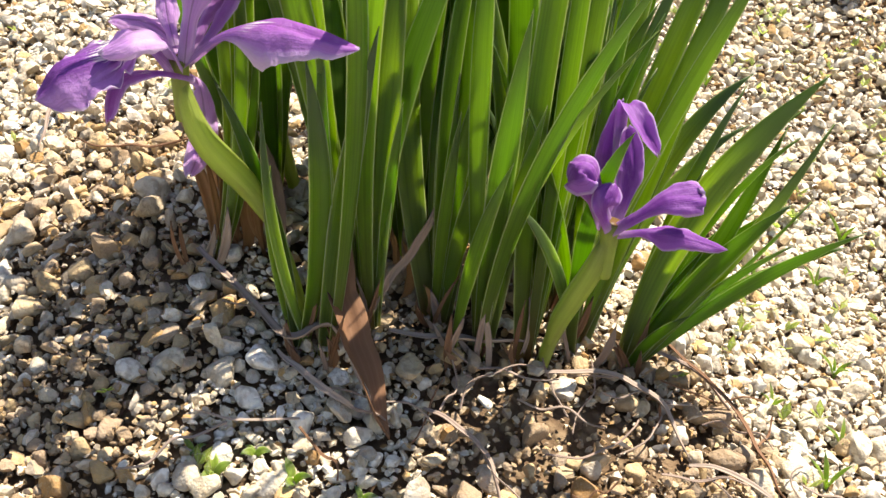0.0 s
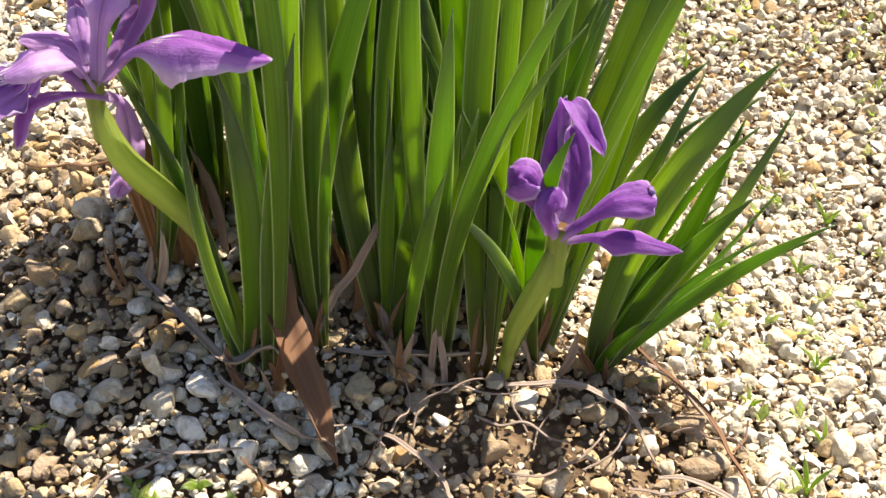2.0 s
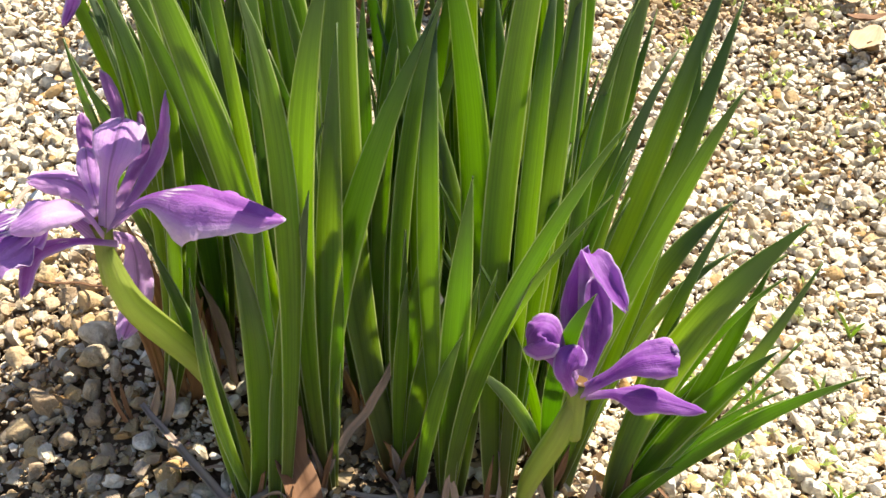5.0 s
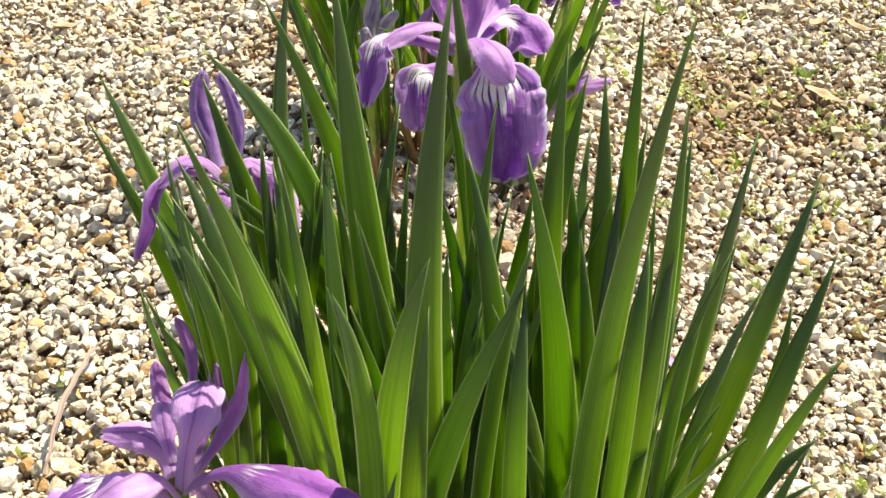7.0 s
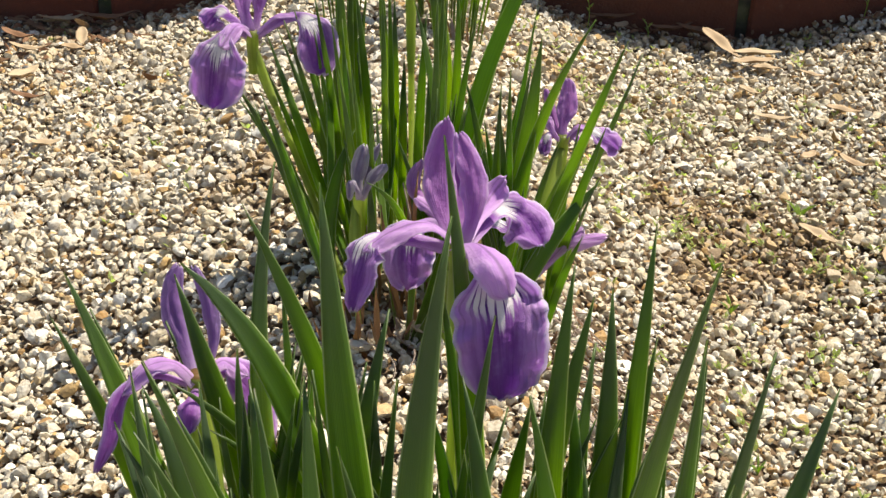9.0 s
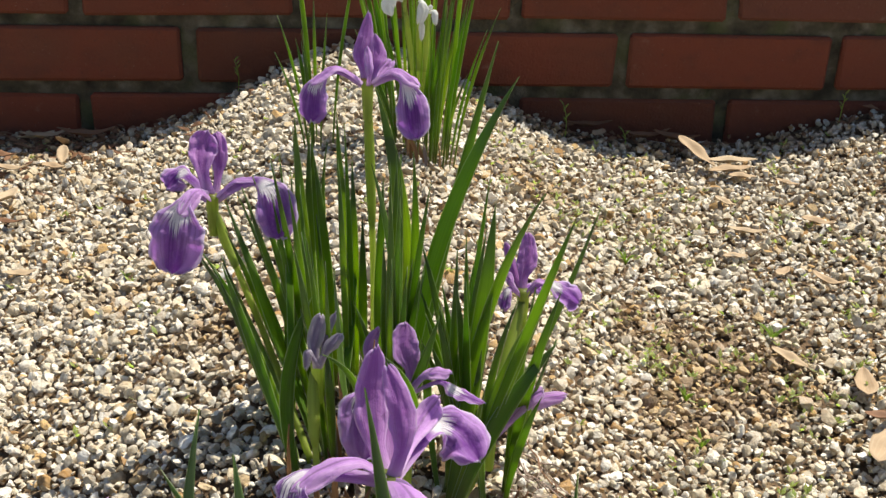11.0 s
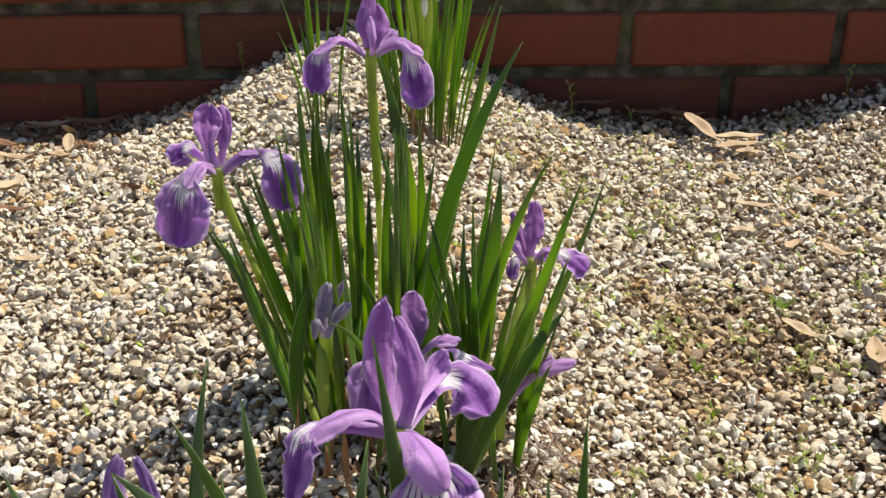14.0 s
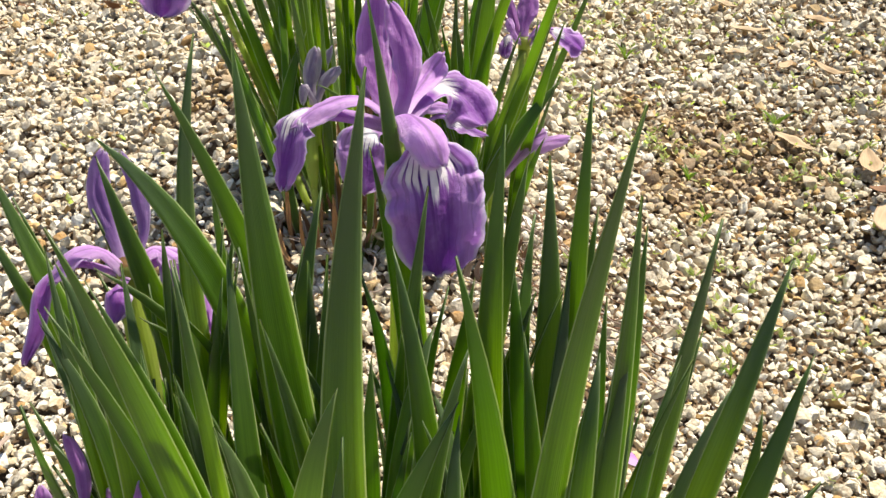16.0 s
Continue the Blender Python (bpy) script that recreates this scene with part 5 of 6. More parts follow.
ribbon("twig", [(-0.122, -0.002, 0.012), (-0.148, 0.014, 0.004), (-0.176, 0.036, 0.004)], 0.0014, RUST, "thin brown twig on gravel", "twig", sheath=0.9)
ribbon("dry_stalk", [(-0.188, 0.119, 0.006), (-0.189, 0.080, 0.014), (-0.191, 0.040, 0.003)], 0.0036, STRAW, "straight straw-coloured dry stalk on gravel", "stalk", sheath=0.9)
ribbon("dead_leaf", [(0.036, -0.052, 0.003), (0.058, -0.060, 0.005), (0.072, -0.080, 0.003)], 0.003, STRAW, "pale dead leaf beside the clump", "dead leaf", twist=0.8)
ribbon("dead_leaf", [(0.018, 0.212, 0.004), (0.035, 0.200, 0.008), (0.050, 0.185, 0.003)], 0.004, STRAW, "pale dead leaf at the foot of the iris", "dead leaf", twist=0.8)
ribbon("dead_leaf", [(0.010, 0.225, 0.008), (0.014, 0.212, 0.018), (0.006, 0.200, 0.006)], 0.004, STRAW, "bleached curled dead leaf at the foot of the iris", "dead leaf", facing=(0, -1, 0.2))


def straws(centre, reach, count, seed):
    rng = random.Random(seed)
    for _ in range(count):
        x, y = centre[0] + rng.uniform(-1, 1) * reach[0], centre[1] + rng.uniform(-1, 1) * reach[1]
        a, long = rng.uniform(0, math.tau), rng.uniform(0.02, 0.05)
        pts, turn = [], rng.uniform(-0.5, 0.5)
        for k in range(5):
            pts.append((x, y, rng.uniform(0.001, 0.006)))
            a += turn + rng.uniform(-0.4, 0.4)
            x += math.cos(a) * long / 4
            y += math.sin(a) * long / 4 * 0.7
        ribbon("dry_stalk", pts, rng.uniform(0.0006, 0.0014), STRAW if rng.random() < 0.7 else RUST, "thin dry stalk on the gravel at the clump's foot", "stalk",
               twist=rng.uniform(-1.5, 1.5), sheath=0.8)


straws((-0.03, -0.085), (0.08, 0.03), 22, 61)
straws((0.05, -0.09), (0.04, 0.03), 8, 62)
straws((-0.03, 0.205), (0.07, 0.02), 12, 63)
straws((0.040, 0.250), (0.022, 0.045), 34, 64)
straws((0.060, 0.215), (0.025, 0.03), 16, 65)


def rust_tuft(centre, count, tall, seed, label, broad=1.0):
    """Old leaf stumps at the foot of a clump."""
    rng = random.Random(seed)
    tuft = thing("dead_leaf_tuft", on_ground(*centre), label, "dead leaves", "dead leaves")
    for _ in range(count):
        fx, fy = centre[0] + rng.uniform(-0.012, 0.012), centre[1] + rng.uniform(-0.008, 0.008)
        a = on_ground(fx, fy, -0.003)
        b = a + Vector((rng.uniform(-0.014, 0.004), rng.uniform(-0.005, 0.008), rng.uniform(*tall)))
        m = a.lerp(b, 0.5) + Vector((rng.uniform(-0.004, 0.004), 0, 0))
        o = tuft.location
        part("stump", blade(bend(a - o, m - o, b - o), rng.uniform(0.0014, 0.0034) * broad, (rng.uniform(-0.6, 0.6), -1, 0.2), 0.3, rng.uniform(-1.4, 1.4) / broad, 8, 0.0008), STUMP if rng.random() < 0.75 else STRAW, tuft)
    return tuft


def husks():
    """Dry brown sheaths that wrap the foot of each fan."""
    rng = random.Random(88)
    for cx, cy in FANS:
        plant = IRIS_FRONT if cy < 0.1 else IRIS_MIDDLE
        o = plant.location
        for _ in range(4):
            a = on_ground(cx + rng.uniform(-0.005, 0.005), cy + rng.uniform(-0.006, 0.001), -0.003)
            b = a + Vector((rng.uniform(-0.008, 0.008), rng.uniform(-0.006, 0.002), rng.uniform(0.010, 0.030) * (1.0 if cy < 0.1 else 0.6)))
            m = a.lerp(b, 0.5) + Vector((rng.uniform(-0.002, 0.002), -0.001, 0))
            part("sheath", blade(bend(a - o, m - o, b - o), rng.uniform(0.0012, 0.0030), (rng.uniform(-0.7, 0.7), -1, 0.2), 0.35, rng.uniform(-0.8, 0.8), 8, 0.0007, 0.8),
                 RUST if rng.random() < (0.6 if cy < 0.1 else 0.85) else STRAW, plant, "dry brown leaf sheath")


husks()
rust_tuft((-0.101, -0.035), 22, (0.022, 0.062), 5, "rust-brown old leaf stumps at the foot of the clump", 1.5)
rust_tuft((-0.045, -0.05), 12, (0.01, 0.035), 6, "dry brown leaf stumps among the green leaves")
rust_tuft((-0.07, 0.212), 10, (0.015, 0.05), 7, "dry brown leaf stumps at the foot of the middle clump")
rust_tuft((-0.052, 0.236), 12, (0.03, 0.085), 17, "thin brown dead leaves standing inside the middle clump")
rust_tuft((0.0, 0.215), 8, (0.01, 0.035), 8, "dry brown leaf stumps under drooping leaves")
rust_tuft((-0.012, 0.65), 8, (0.02, 0.05), 9, "brown old leaf stumps at the foot of the far clump")


def fallen_leaf(x, y, turn, long, wide, curl, label, lift=0.006, pitch=0, material=LITTER):
    def place(u, v):
        # widest below the middle, drawn out to a point, folded along the rib and a little twisted
        w = 0.5 * wide * max(0.05, 2.5 * v ** 0.6 * (1 - v) ** 0.8) * (1 + 0.10 * noise.noise(Vector((x * 40, v * 5, u))))
        s = (v - 0.5) * long
        turn_up = 0.7 * (v - 0.4) * noise.noise(Vector((y * 31, x * 17, 2.0)))
        return Vector((s, u * w * math.cos(turn_up) + 0.05 * long * (v - 0.5) ** 2, curl * long * (v - 0.5) ** 2 * 2 + 0.5 * abs(u) * w + u * w * math.sin(turn_up) + 0.12 * w * math.sin(11 * v + 3 * u)))

    ob = part("fallen_leaf", shell(place, 6, 14, 0.0006), material)
    ob.matrix_world = Matrix.Translation(on_ground(x, y, lift)) @ pose(0, 0, 0, 0, pitch, turn)
    return tagged(ob, label, "fallen leaf", "fallen leaves")


fallen_leaf(0.268, 0.900, -58, 0.056, 0.018, 0.10, "long tan fallen leaf propped at the wall", 0.018, 18)
fallen_leaf(0.304, 0.890, 4, 0.052, 0.015, 0.08, "long pale tan fallen leaf beside the wall", 0.013)
fallen_leaf(0.298, 0.872, 16, 0.050, 0.015, 0.08, "pale tan fallen leaf beside the wall", 0.010)
fallen_leaf(0.306, 0.858, -8, 0.028, 0.013, 0.1, "short tan fallen leaf under two longer ones", 0.008)
fallen_leaf(0.233, 0.972, 12, 0.052, 0.014, 0.3, "dark brown fallen leaf in the shade of the wall", 0.010, material=RUST)
fallen_leaf(0.262, 0.962, -20, 0.050, 0.016, 0.3, "curled brown fallen leaf in the shade of the wall", 0.012, material=RUST)
fallen_leaf(0.180, 0.962, 60, 0.026, 0.014, 0.2, "small broad tan fallen leaf near the wall", 0.010)
fallen_leaf(0.172, 0.982, 5, 0.050, 0.012, 0.2, "grey-brown fallen leaf against the wall", 0.012, material=RUST)
fallen_leaf(-0.404, 0.955, 35, 0.040, 0.010, 0.2, "narrow grey-tan fallen leaf in the shade of the wall", 0.010)
fallen_leaf(-0.350, 0.948, 6, 0.060, 0.014, 0.3, "long dark brown fallen leaf at the wall", 0.012, material=RUST)
fallen_leaf(-0.359, 0.884, -80, 0.028, 0.012, 0.2, "tan fallen leaf half in the sun", 0.012, 20)
fallen_leaf(-0.363, 0.862, -20, 0.026, 0.012, 0.2, "small pale fallen leaf on gravel", 0.008)
fallen_leaf(-0.405, 0.862, -14, 0.040, 0.010, 0.3, "greyish fallen leaf on gravel", 0.008)
fallen_leaf(-0.425, 0.900, -30, 0.044, 0.012, 0.3, "brown fallen leaf on gravel", 0.009, material=RUST)
fallen_leaf(-0.384, 0.775, 62, 0.036, 0.018, 0.3, "broad tan fallen leaf on gravel", 0.010)
fallen_leaf(-0.366, 0.721, -12, 0.034, 0.008, 0.3, "brown curled fallen leaf on gravel", 0.008, material=RUST)
fallen_leaf(-0.322, 0.607, 10, 0.024, 0.010, 0.3, "small pinkish-tan fallen leaf on gravel")
fallen_leaf(-0.368, 0.925, 80, 0.034, 0.012, 0.2, "fallen leaf standing in the shade of the wall", 0.012, 30)
fallen_leaf(0.273, 0.793, -60, 0.028, 0.009, 0.2, "small tan fallen leaf on gravel")
fallen_leaf(0.275, 0.724, -14, 0.036, 0.009, 0.2, "narrow pale fallen leaf on gravel")
fallen_leaf(0.251, 0.671, 0, 0.022, 0.009, 0.1, "small yellowish fallen leaf on gravel")
fallen_leaf(0.343, 0.741, -30, 0.030, 0.013, 0.2, "tan fallen leaf on gravel")
fallen_leaf(0.345, 0.839, -40, 0.026, 0.008, 0.2, "small tan fallen leaf among stones")
fallen_leaf(0.283, 0.641, 50, 0.022, 0.010, 0.2, "pale fallen leaf among stones")
fallen_leaf(0.311, 0.614, -48, 0.030, 0.010, 0.4, "curled pinkish fallen leaf on gravel", 0.010)
fallen_leaf(0.248, 0.505, -62, 0.036, 0.011, 0.1, "pale yellow fallen leaf on gravel")
fallen_leaf(0.290, 0.468, 75, 0.040, 0.016, 0.2, "broad tan fallen leaf on gravel")
fallen_leaf(0.278, 0.392, 55, 0.050, 0.022, 0.15, "large pale fallen leaf on gravel", 0.009)
fallen_leaf(0.288, 0.425, 5, 0.030, 0.010, 0.3, "brown fallen leaf on gravel", 0.009, material=RUST)
fallen_leaf(-0.395, 0.955, 15, 0.050, 0.012, 0.3, "grey-brown fallen leaf in the shade of the wall", 0.010)
fallen_leaf(-0.262, 0.716, 70, 0.022, 0.012, 0.3, "brown fallen leaf on edge in gravel", 0.008, 30, RUST)


def build_litter():
    """Crumbled brown leaves that the wind has left along the wall."""
    rng = random.Random(91)
    verts, faces = [], []
    made = 0
    while made < 260:
        x, y = rng.uniform(-0.50, 0.48), rng.uniform(0.80, 0.992)
        want = max(0.9 * math.exp(-((x + 0.38) / 0.14) ** 2) * ease(0.86, 0.97, y), 0.8 * math.exp(-((x - 0.21) / 0.10) ** 2) * ease(0.945, 0.985, y), 0.20 * ease(0.95, 0.985, y), 0.22 * ease(-0.33, -0.42, x))
        if rng.random() > want:
            continue
        made += 1
        p = on_ground(x, y, rng.uniform(0.002, 0.006))
        a, long, wide = rng.uniform(0, math.tau), rng.uniform(0.006, 0.022), rng.uniform(0.003, 0.007)
        d = Vector((math.cos(a), math.sin(a), rng.uniform(-0.25, 0.35))) * long
        side = Vector((-math.sin(a), math.cos(a), rng.uniform(-0.5, 0.5))) * wide * 0.5
        arch = Vector((0, 0, rng.uniform(0.001, 0.004)))
        under = Vector((0, 0, -0.0006))
        q = len(verts)
        verts += [p - d * 0.5, p + side - d * 0.1, p + arch, p - side * 0.8 + d * 0.05, p + d * 0.5, p + side * 0.9 + d * 0.25]
        verts += [v + under for v in verts[q:q + 6]]
        for f in ((0, 1, 2), (0, 2, 3), (1, 5, 2), (5, 4, 2), (2, 4, 3)):
            faces += [tuple(q + i for i in f), tuple(q + 6 + i for i in f[::-1])]
        for i, j in ((0, 1), (1, 5), (5, 4), (4, 3), (3, 0)):
            faces.append((q + j, q + i, q + 6 + i, q + 6 + j))
    me = bpy.data.meshes.new("leaf_litter")
    me.from_pydata([tuple(v) for v in verts], [], faces)
    me.uv_layers.new(name="UVMap")
    me.materials.append(RUST)
    return tagged(new("leaf_litter", me), "crumbled dark brown leaf litter along the wall", "leaf litter", kind="stuff")


build_litter()


# ---- weeds ----
def weed(x, y, count, long, wide, seed, label, upright=1.1):
    rng = random.Random(seed)
    base = on_ground(x, y, 0.001)
    plant = thing("weed", base, label, "weed", "weeds")
    for k in range(count):
        a = math.tau * k / count + rng.uniform(-0.5, 0.5)
        r = long * rng.uniform(0.6, 1.1)
        tip = Vector((math.cos(a) * r * 0.8, math.sin(a) * r * 0.8, r * upright * rng.uniform(0.6, 1.2)))
        m = tip * 0.5 + Vector((0, 0, r * 0.18))
        part("leaf", blade(bend((0, 0, -0.002), m, tip), wide * rng.uniform(0.8, 1.2), (rng.uniform(-0.5, 0.5), -0.6, 1), 0.2, 0, 8, 0.0005, sheath=0.35), WEED, plant)
    return plant


for k, (wx, wy, long) in enumerate(((0.246, 0.540, 0.020), (0.160, 0.446, 0.014), (0.159, 0.394, 0.016), (0.153, 0.644, 0.016), (0.202, 0.611, 0.014), (-0.228, 0.548, 0.010),
                                    (0.105, 0.020, 0.013), (0.125, -0.030, 0.012), (0.112, -0.075, 0.012), (0.140, 0.040, 0.014), (0.170, 0.090, 0.014),
                                    (0.090, -0.060, 0.009), (-0.165, 0.170, 0.012), (0.098, -0.100, 0.012), (0.135, 0.235, 0.012))):
    weed(wx, wy, 4, long * 0.8, long * 0.12, 40 + k, "small bright green weed in gravel")
for k, (wx, wy, long) in enumerate(((-0.105, -0.122, 0.010), (-0.093, -0.115, 0.007), (-0.081, -0.124, 0.009), (-0.060, -0.129, 0.007), (-0.112, -0.114, 0.006))):
    weed(wx, wy, 3, long, long * 0.3, 70 + k, "tiny green seedling between stones", 0.5)


def wall_weed(x, y, tall, seed):
    rng = random.Random(seed)
    base = on_ground(x, y)
    plant = thing("weed", base, "thin upright seedling at the foot of the wall", "weed", "weeds")
    curve = bend((0, 0, -0.002), (0.002, 0, tall * 0.5), (rng.uniform(-0.004, 0.004), 0, tall))
    part("stalk", tube(curve, lambda t: 0.0005, 6, 5), WEED, plant)
    for k in range(5):
        p = curve(0.5 + 0.11 * k)
        tip = p + Vector((rng.choice((-1, 1)) * rng.uniform(0.003, 0.006), rng.uniform(-0.003, 0.003), 0.006))
        part("leaf", blade(bend(p, p.lerp(tip, 0.5) + Vector((0, 0, 0.001)), tip), 0.0014, (0, -1, 0.6), 0.1, 0, 6, 0.0003, 0.4), WEED, plant)


wall_weed(0.140, 0.945, 0.040, 1)
wall_weed(0.438, 0.975, 0.036, 2)
wall_weed(-0.200, 0.985, 0.036, 3)
wall_weed(0.205, 0.955, 0.020, 4)


def build_seedlings():
    """Countless seedlings and moss sprigs scattered in the hollow."""
    rng = random.Random(77)
    verts, faces = [], []
    made = 0
    while made < 760:
        x, y = rng.uniform(-0.42, 0.5), rng.uniform(-0.14, 0.95)
        want = max(0.9 * math.exp(-((x - 0.2) / 0.13) ** 2 - ((y - 0.5) / 0.35) ** 2), 0.8 * math.exp(-((x - 0.15) / 0.05) ** 2 - ((y - 0.02) / 0.14) ** 2)) + 0.06
        if rng.random() > want * (0.35 + 0.9 * (noise.noise(Vector((x * 9, y * 9, 3))) > 0)):
            continue
        made += 1
        p = on_ground(x, y, 0.004)
        for _ in range(rng.randint(2, 4)):
            a, r = rng.uniform(0, math.tau), rng.uniform(0.003, 0.008)
            d = Vector((math.cos(a), math.sin(a), rng.uniform(0.3, 1.3))).normalized() * r
            s = Vector((-math.sin(a), math.cos(a), 0)) * r * 0.22
            q = len(verts)
            up = Vector((0, 0, 0.0004))
            verts += [p, p + d * 0.5 + s, p + d, p + d * 0.5 - s, p + d * 0.5 + up + s * 0.1]
            faces += [(q, q + 1, q + 4), (q + 1, q + 2, q + 4), (q + 2, q + 3, q + 4), (q + 3, q, q + 4)]
    me = bpy.data.meshes.new("seedlings")
    me.from_pydata([tuple(v) for v in verts], [], faces)
    me.uv_layers.new(name="UVMap")
    me.materials.append(WEED)
    return tagged(new("seedlings", me), "scattered tiny green seedlings in gravel", "seedlings", kind="stuff")


build_seedlings()


# ---- gravel ----
def pebble_shape(level, seed):
    """A blunt, water-worn stone of radius one: a ball with a few sides worn flat. level: 3 fine, 2 middling, 4 coarse, 1 grit."""
    rng = np.random.default_rng(seed)
    bm = bmesh.new()
    if level in (2, 4):
        bmesh.ops.create_uvsphere(bm, u_segments=6 if level == 2 else 5, v_segments=5 if level == 2 else 4, radius=1.0)
        bmesh.ops.triangulate(bm, faces=bm.faces[:])
    else:
        bmesh.ops.create_icosphere(bm, subdivisions=level, radius=1.0)
    co = np.array([v.co[:] for v in bm.verts])
    tri = np.array([[v.index for v in f.verts] for f in bm.faces])
    bm.free()
    for _ in range(9):
        d = rng.normal(size=3)
        d /= np.linalg.norm(d)
        cut = rng.uniform(0.42, 0.82)
        over = np.maximum(co @ d - cut, 0)
        co -= np.outer(over * 0.9, d)
    wave = rng.normal(size=(3, 3)) * 1.8
    co *= (1 + 0.09 * np.sin(co @ wave.T).sum(1))[:, None]
    return co, tri


def turns(count, rng):
    q = rng.normal(size=(count, 4))
    q /= np.linalg.norm(q, axis=1)[:, None]
    w, x, y, z = q.T
    return np.stack([np.stack([1 - 2 * (y * y + z * z), 2 * (x * y - z * w), 2 * (x * z + y * w)], -1),
                     np.stack([2 * (x * y + z * w), 1 - 2 * (x * x + z * z), 2 * (y * z - x * w)], -1),
                     np.stack([2 * (x * z - y * w), 2 * (y * z + x * w), 1 - 2 * (x * x + y * y)], -1)], 1)


def pebble_mesh(name, places, radii, level, rng):
    shapes = [pebble_shape(level, 100 + k) for k in range(14)]
    pick = rng.integers(0, len(shapes), len(places))
    rot = turns(len(places), rng)
    size = radii[:, None] * rng.uniform(0.55, 1.4, (len(places), 3))
    vs, fs, base = [], [], 0
    for k, (co, tri) in enumerate(shapes):
        ids = np.nonzero(pick == k)[0]
        if len(ids) == 0:
            continue
        p = co[None] * size[ids][:, None, :]
        p = np.einsum("nij,nvj->nvi", rot[ids], p)
        p[:, :, 2] *= 0.88
        p += places[ids][:, None, :]
        vs.append(p.reshape(-1, 3))
        fs.append((tri[None] + (base + np.arange(len(ids)) * len(co))[:, None, None]).reshape(-1, 3))
        base += len(ids) * len(co)
    v, f = np.concatenate(vs), np.concatenate(fs)
    me = bpy.data.meshes.new(name)
    me.vertices.add(len(v))
    me.vertices.foreach_set("co", v.ravel())
    me.loops.add(f.size)
    me.loops.foreach_set("vertex_index", f.ravel().astype(np.int32))
    me.polygons.add(len(f))
    me.polygons.foreach_set("loop_start", np.arange(0, f.size, 3, dtype=np.int32))
    me.polygons.foreach_set("loop_total", np.full(len(f), 3, dtype=np.int32))
    me.update(calc_edges=True)
    me.shade_smooth()
    me.set_sharp_from_angle(angle=radians(42))
    me.materials.append(PEBBLE)
    return me


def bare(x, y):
    """How far the loam lies open between the stones: in front of the clump, and along the wall also in place of deeper
    shade.
    """
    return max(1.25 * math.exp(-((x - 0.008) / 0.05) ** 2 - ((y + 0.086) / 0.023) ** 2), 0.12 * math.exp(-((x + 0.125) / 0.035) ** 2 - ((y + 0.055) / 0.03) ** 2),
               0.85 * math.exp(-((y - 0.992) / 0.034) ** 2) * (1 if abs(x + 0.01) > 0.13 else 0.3))


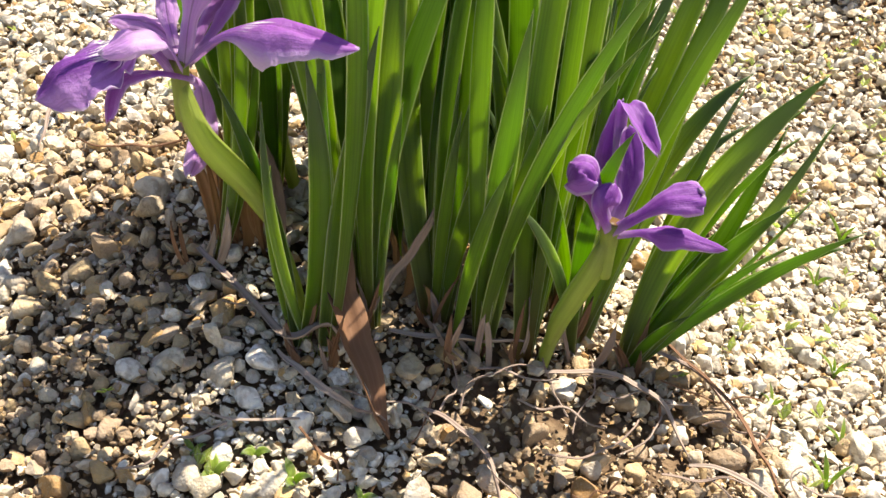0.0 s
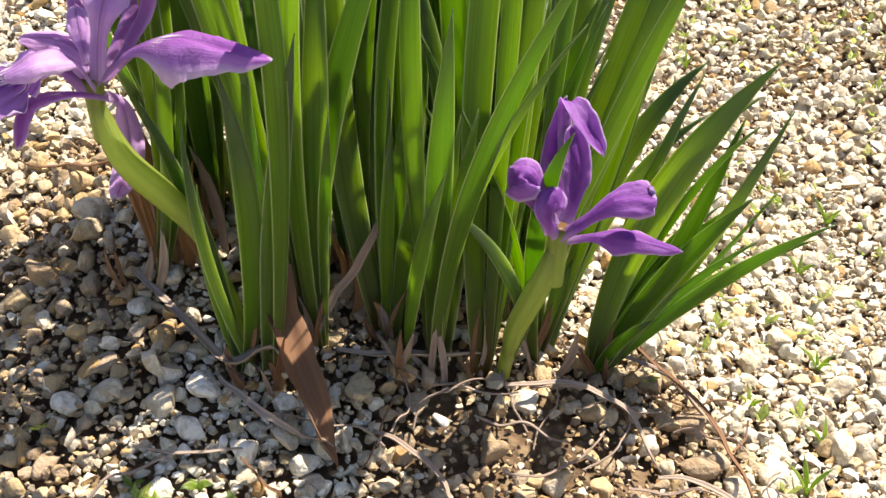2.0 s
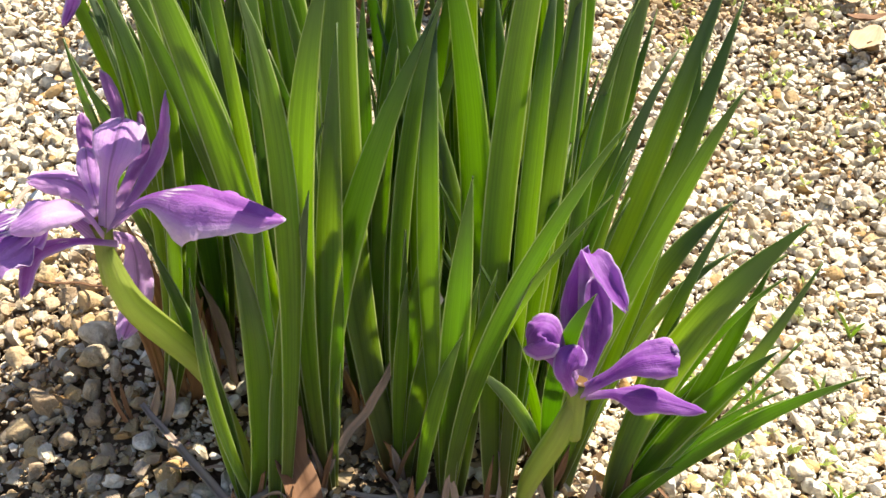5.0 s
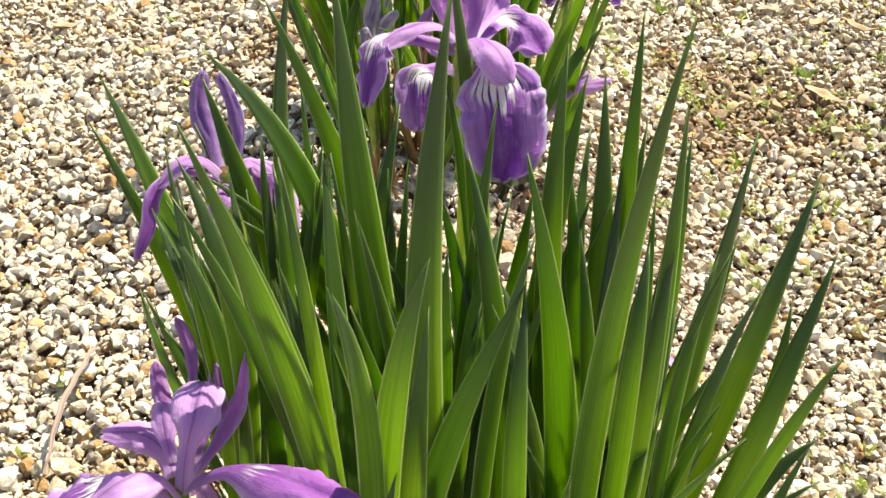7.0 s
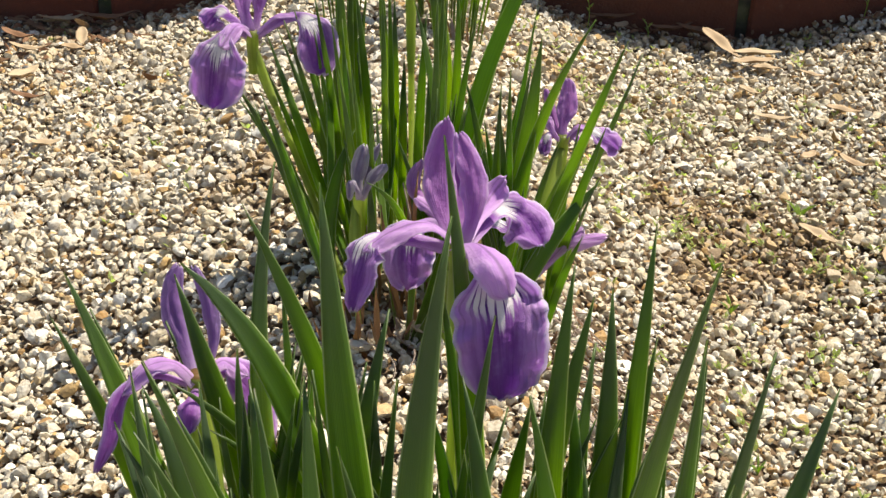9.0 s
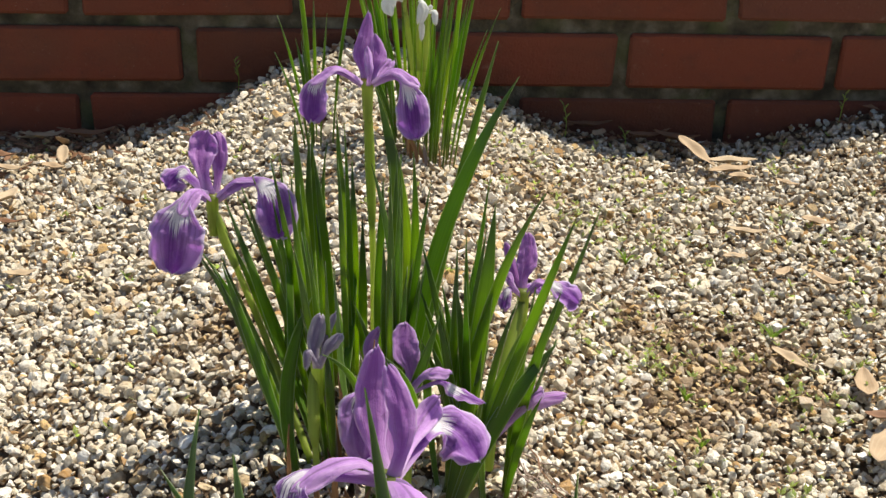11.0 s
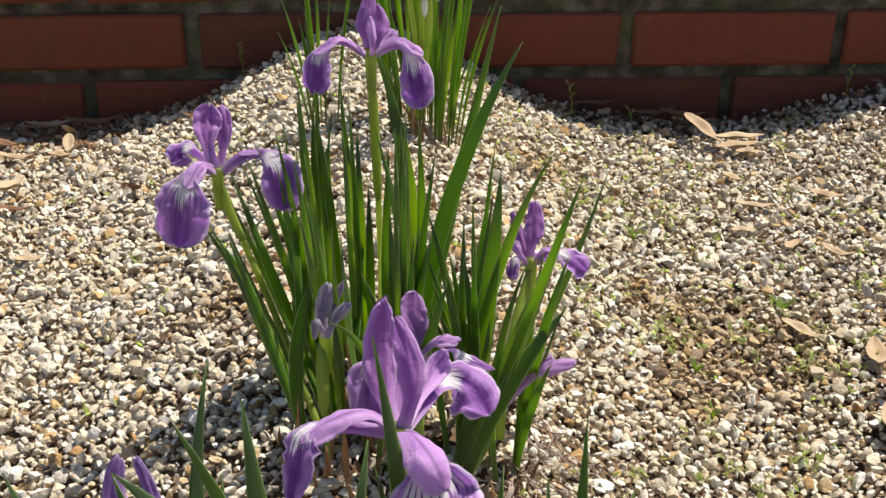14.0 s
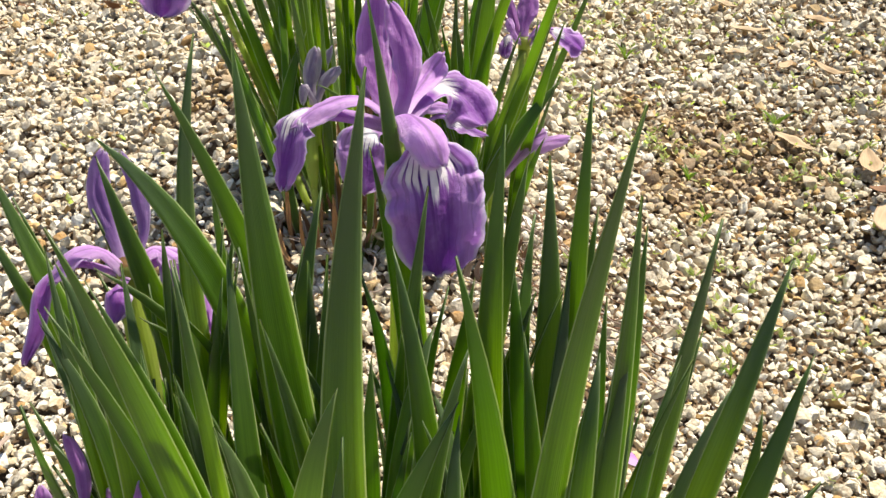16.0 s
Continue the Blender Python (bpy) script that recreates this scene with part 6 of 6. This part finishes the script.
def build_gravel():
    rng = np.random.default_rng(5)
    rnd = random.Random(6)
    # larger stones at the front, each a piece of its own
    big = []
    tries = 0
    while len(big) < 290 and tries < 20000:
        tries += 1
        x, y = rnd.uniform(-0.19, 0.15), rnd.uniform(-0.165, 0.02)
        r = rnd.lognormvariate(math.log(0.0037), 0.28) if x < 0.02 else rnd.lognormvariate(math.log(0.0031), 0.22)
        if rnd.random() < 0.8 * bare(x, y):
            continue
        if all((x - a) ** 2 + (y - b) ** 2 > (0.86 * (r + c)) ** 2 for a, b, c in big):
            big.append((x, y, r))
    meshes = []
    for k in range(12):
        co, tri = pebble_shape(3, 300 + k)
        me = bpy.data.meshes.new("stone")
        me.from_pydata(co.tolist(), [], tri.tolist())
        me.shade_smooth()
        me.materials.append(PEBBLE)
        meshes.append(me)
    for x, y, r in big:
        ob = new("stone", rnd.choice(meshes))
        ob.parent = GROUND
        s = Vector((r * rnd.uniform(0.85, 1.3), r * rnd.uniform(0.75, 1.1), r * rnd.uniform(0.55, 0.85)))
        ob.matrix_local = Matrix.LocRotScale(on_ground(x, y, r * rnd.uniform(0.15, 0.5)), Euler((rnd.uniform(-0.5, 0.5), rnd.uniform(-0.5, 0.5), rnd.uniform(0, 6.3))), s)
    cells = {}
    for x, y, r in big:
        cells.setdefault((int(x // 0.02), int(y // 0.02)), []).append((x, y, r))
    # the rest of the bed, on a loose lattice
    near, middle, far = [], [], []
    y = -0.30
    row = 0
    while y < 0.998:
        gap = 0.0047 + 0.0003 * ease(0.05, 0.4, y) + 0.0009 * ease(0.42, 0.65, y)
        reach = 0.24 + 0.40 * max(0.0, y + 0.15)
        x = -0.03 - reach + (gap / 2 if row % 2 else 0)
        while x < -0.03 + reach:
            px, py = x + rnd.uniform(-0.5, 0.5) * gap, y + rnd.uniform(-0.5, 0.5) * gap
            x += gap
            r = min(max(rnd.lognormvariate(math.log(0.00262 + 0.0005 * ease(0.4, 0.65, y)), 0.34), 0.0012), 0.0058)
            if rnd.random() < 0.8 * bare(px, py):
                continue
            cx, cy = int(px // 0.02), int(py // 0.02)
            hit = False
            if py < 0.05:
                for i in (-1, 0, 1):
                    for j in (-1, 0, 1):
                        for a, b, c in cells.get((cx + i, cy + j), ()):
                            if (px - a) ** 2 + (py - b) ** 2 < (0.75 * c + 0.3 * r) ** 2:
                                hit = True
                if hit:
                    continue
            if py + r > 0.999:
                continue
            item = (px, py, height(px, py) + r * rnd.uniform(-0.45, 0.95), r)
            (near if py < 0.06 else middle if py < 0.52 else far).append(item)
        y += gap * 0.87
        row += 1
    # grit that fills the gaps
    grit = []
    for _ in range(21000):
        px, py = rnd.uniform(-0.24, 0.20), rnd.triangular(-0.18, 0.30, -0.10)
        r = rnd.uniform(0.0007, 0.0019)
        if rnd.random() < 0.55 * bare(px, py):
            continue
        grit.append((px, py, height(px, py) + rnd.uniform(-0.001, 0.0012), r))
    arr = np.array(grit)
    tagged(new("grit", pebble_mesh("grit", arr[:, :3], arr[:, 3], 1, rng)), "fine tan grit between gravel stones", "grit", kind="stuff")
    for items, level in ((near, 3), (middle, 2), (far, 4)):
        arr = np.array(items)
        if level == 3:
            # only the stretch the camera passes closest gets the finer stones
            m = (np.abs(arr[:, 0] + 0.02) < 0.2) & (arr[:, 1] > -0.17) & (arr[:, 3] > 0.0042)
            me = pebble_mesh("gravel", arr[m][:, :3], arr[m][:, 3], 3, rng)
            tagged(new("gravel", me), "pale cream and tan gravel stones, some soil-stained", "gravel", kind="stuff")
            arr = arr[~m]
        me = pebble_mesh("gravel", arr[:, :3], arr[:, 3], 2 if level == 3 else level, rng)
        tagged(new("gravel", me), "bed of pale cream and tan gravel stones", "gravel", kind="stuff")


build_gravel()
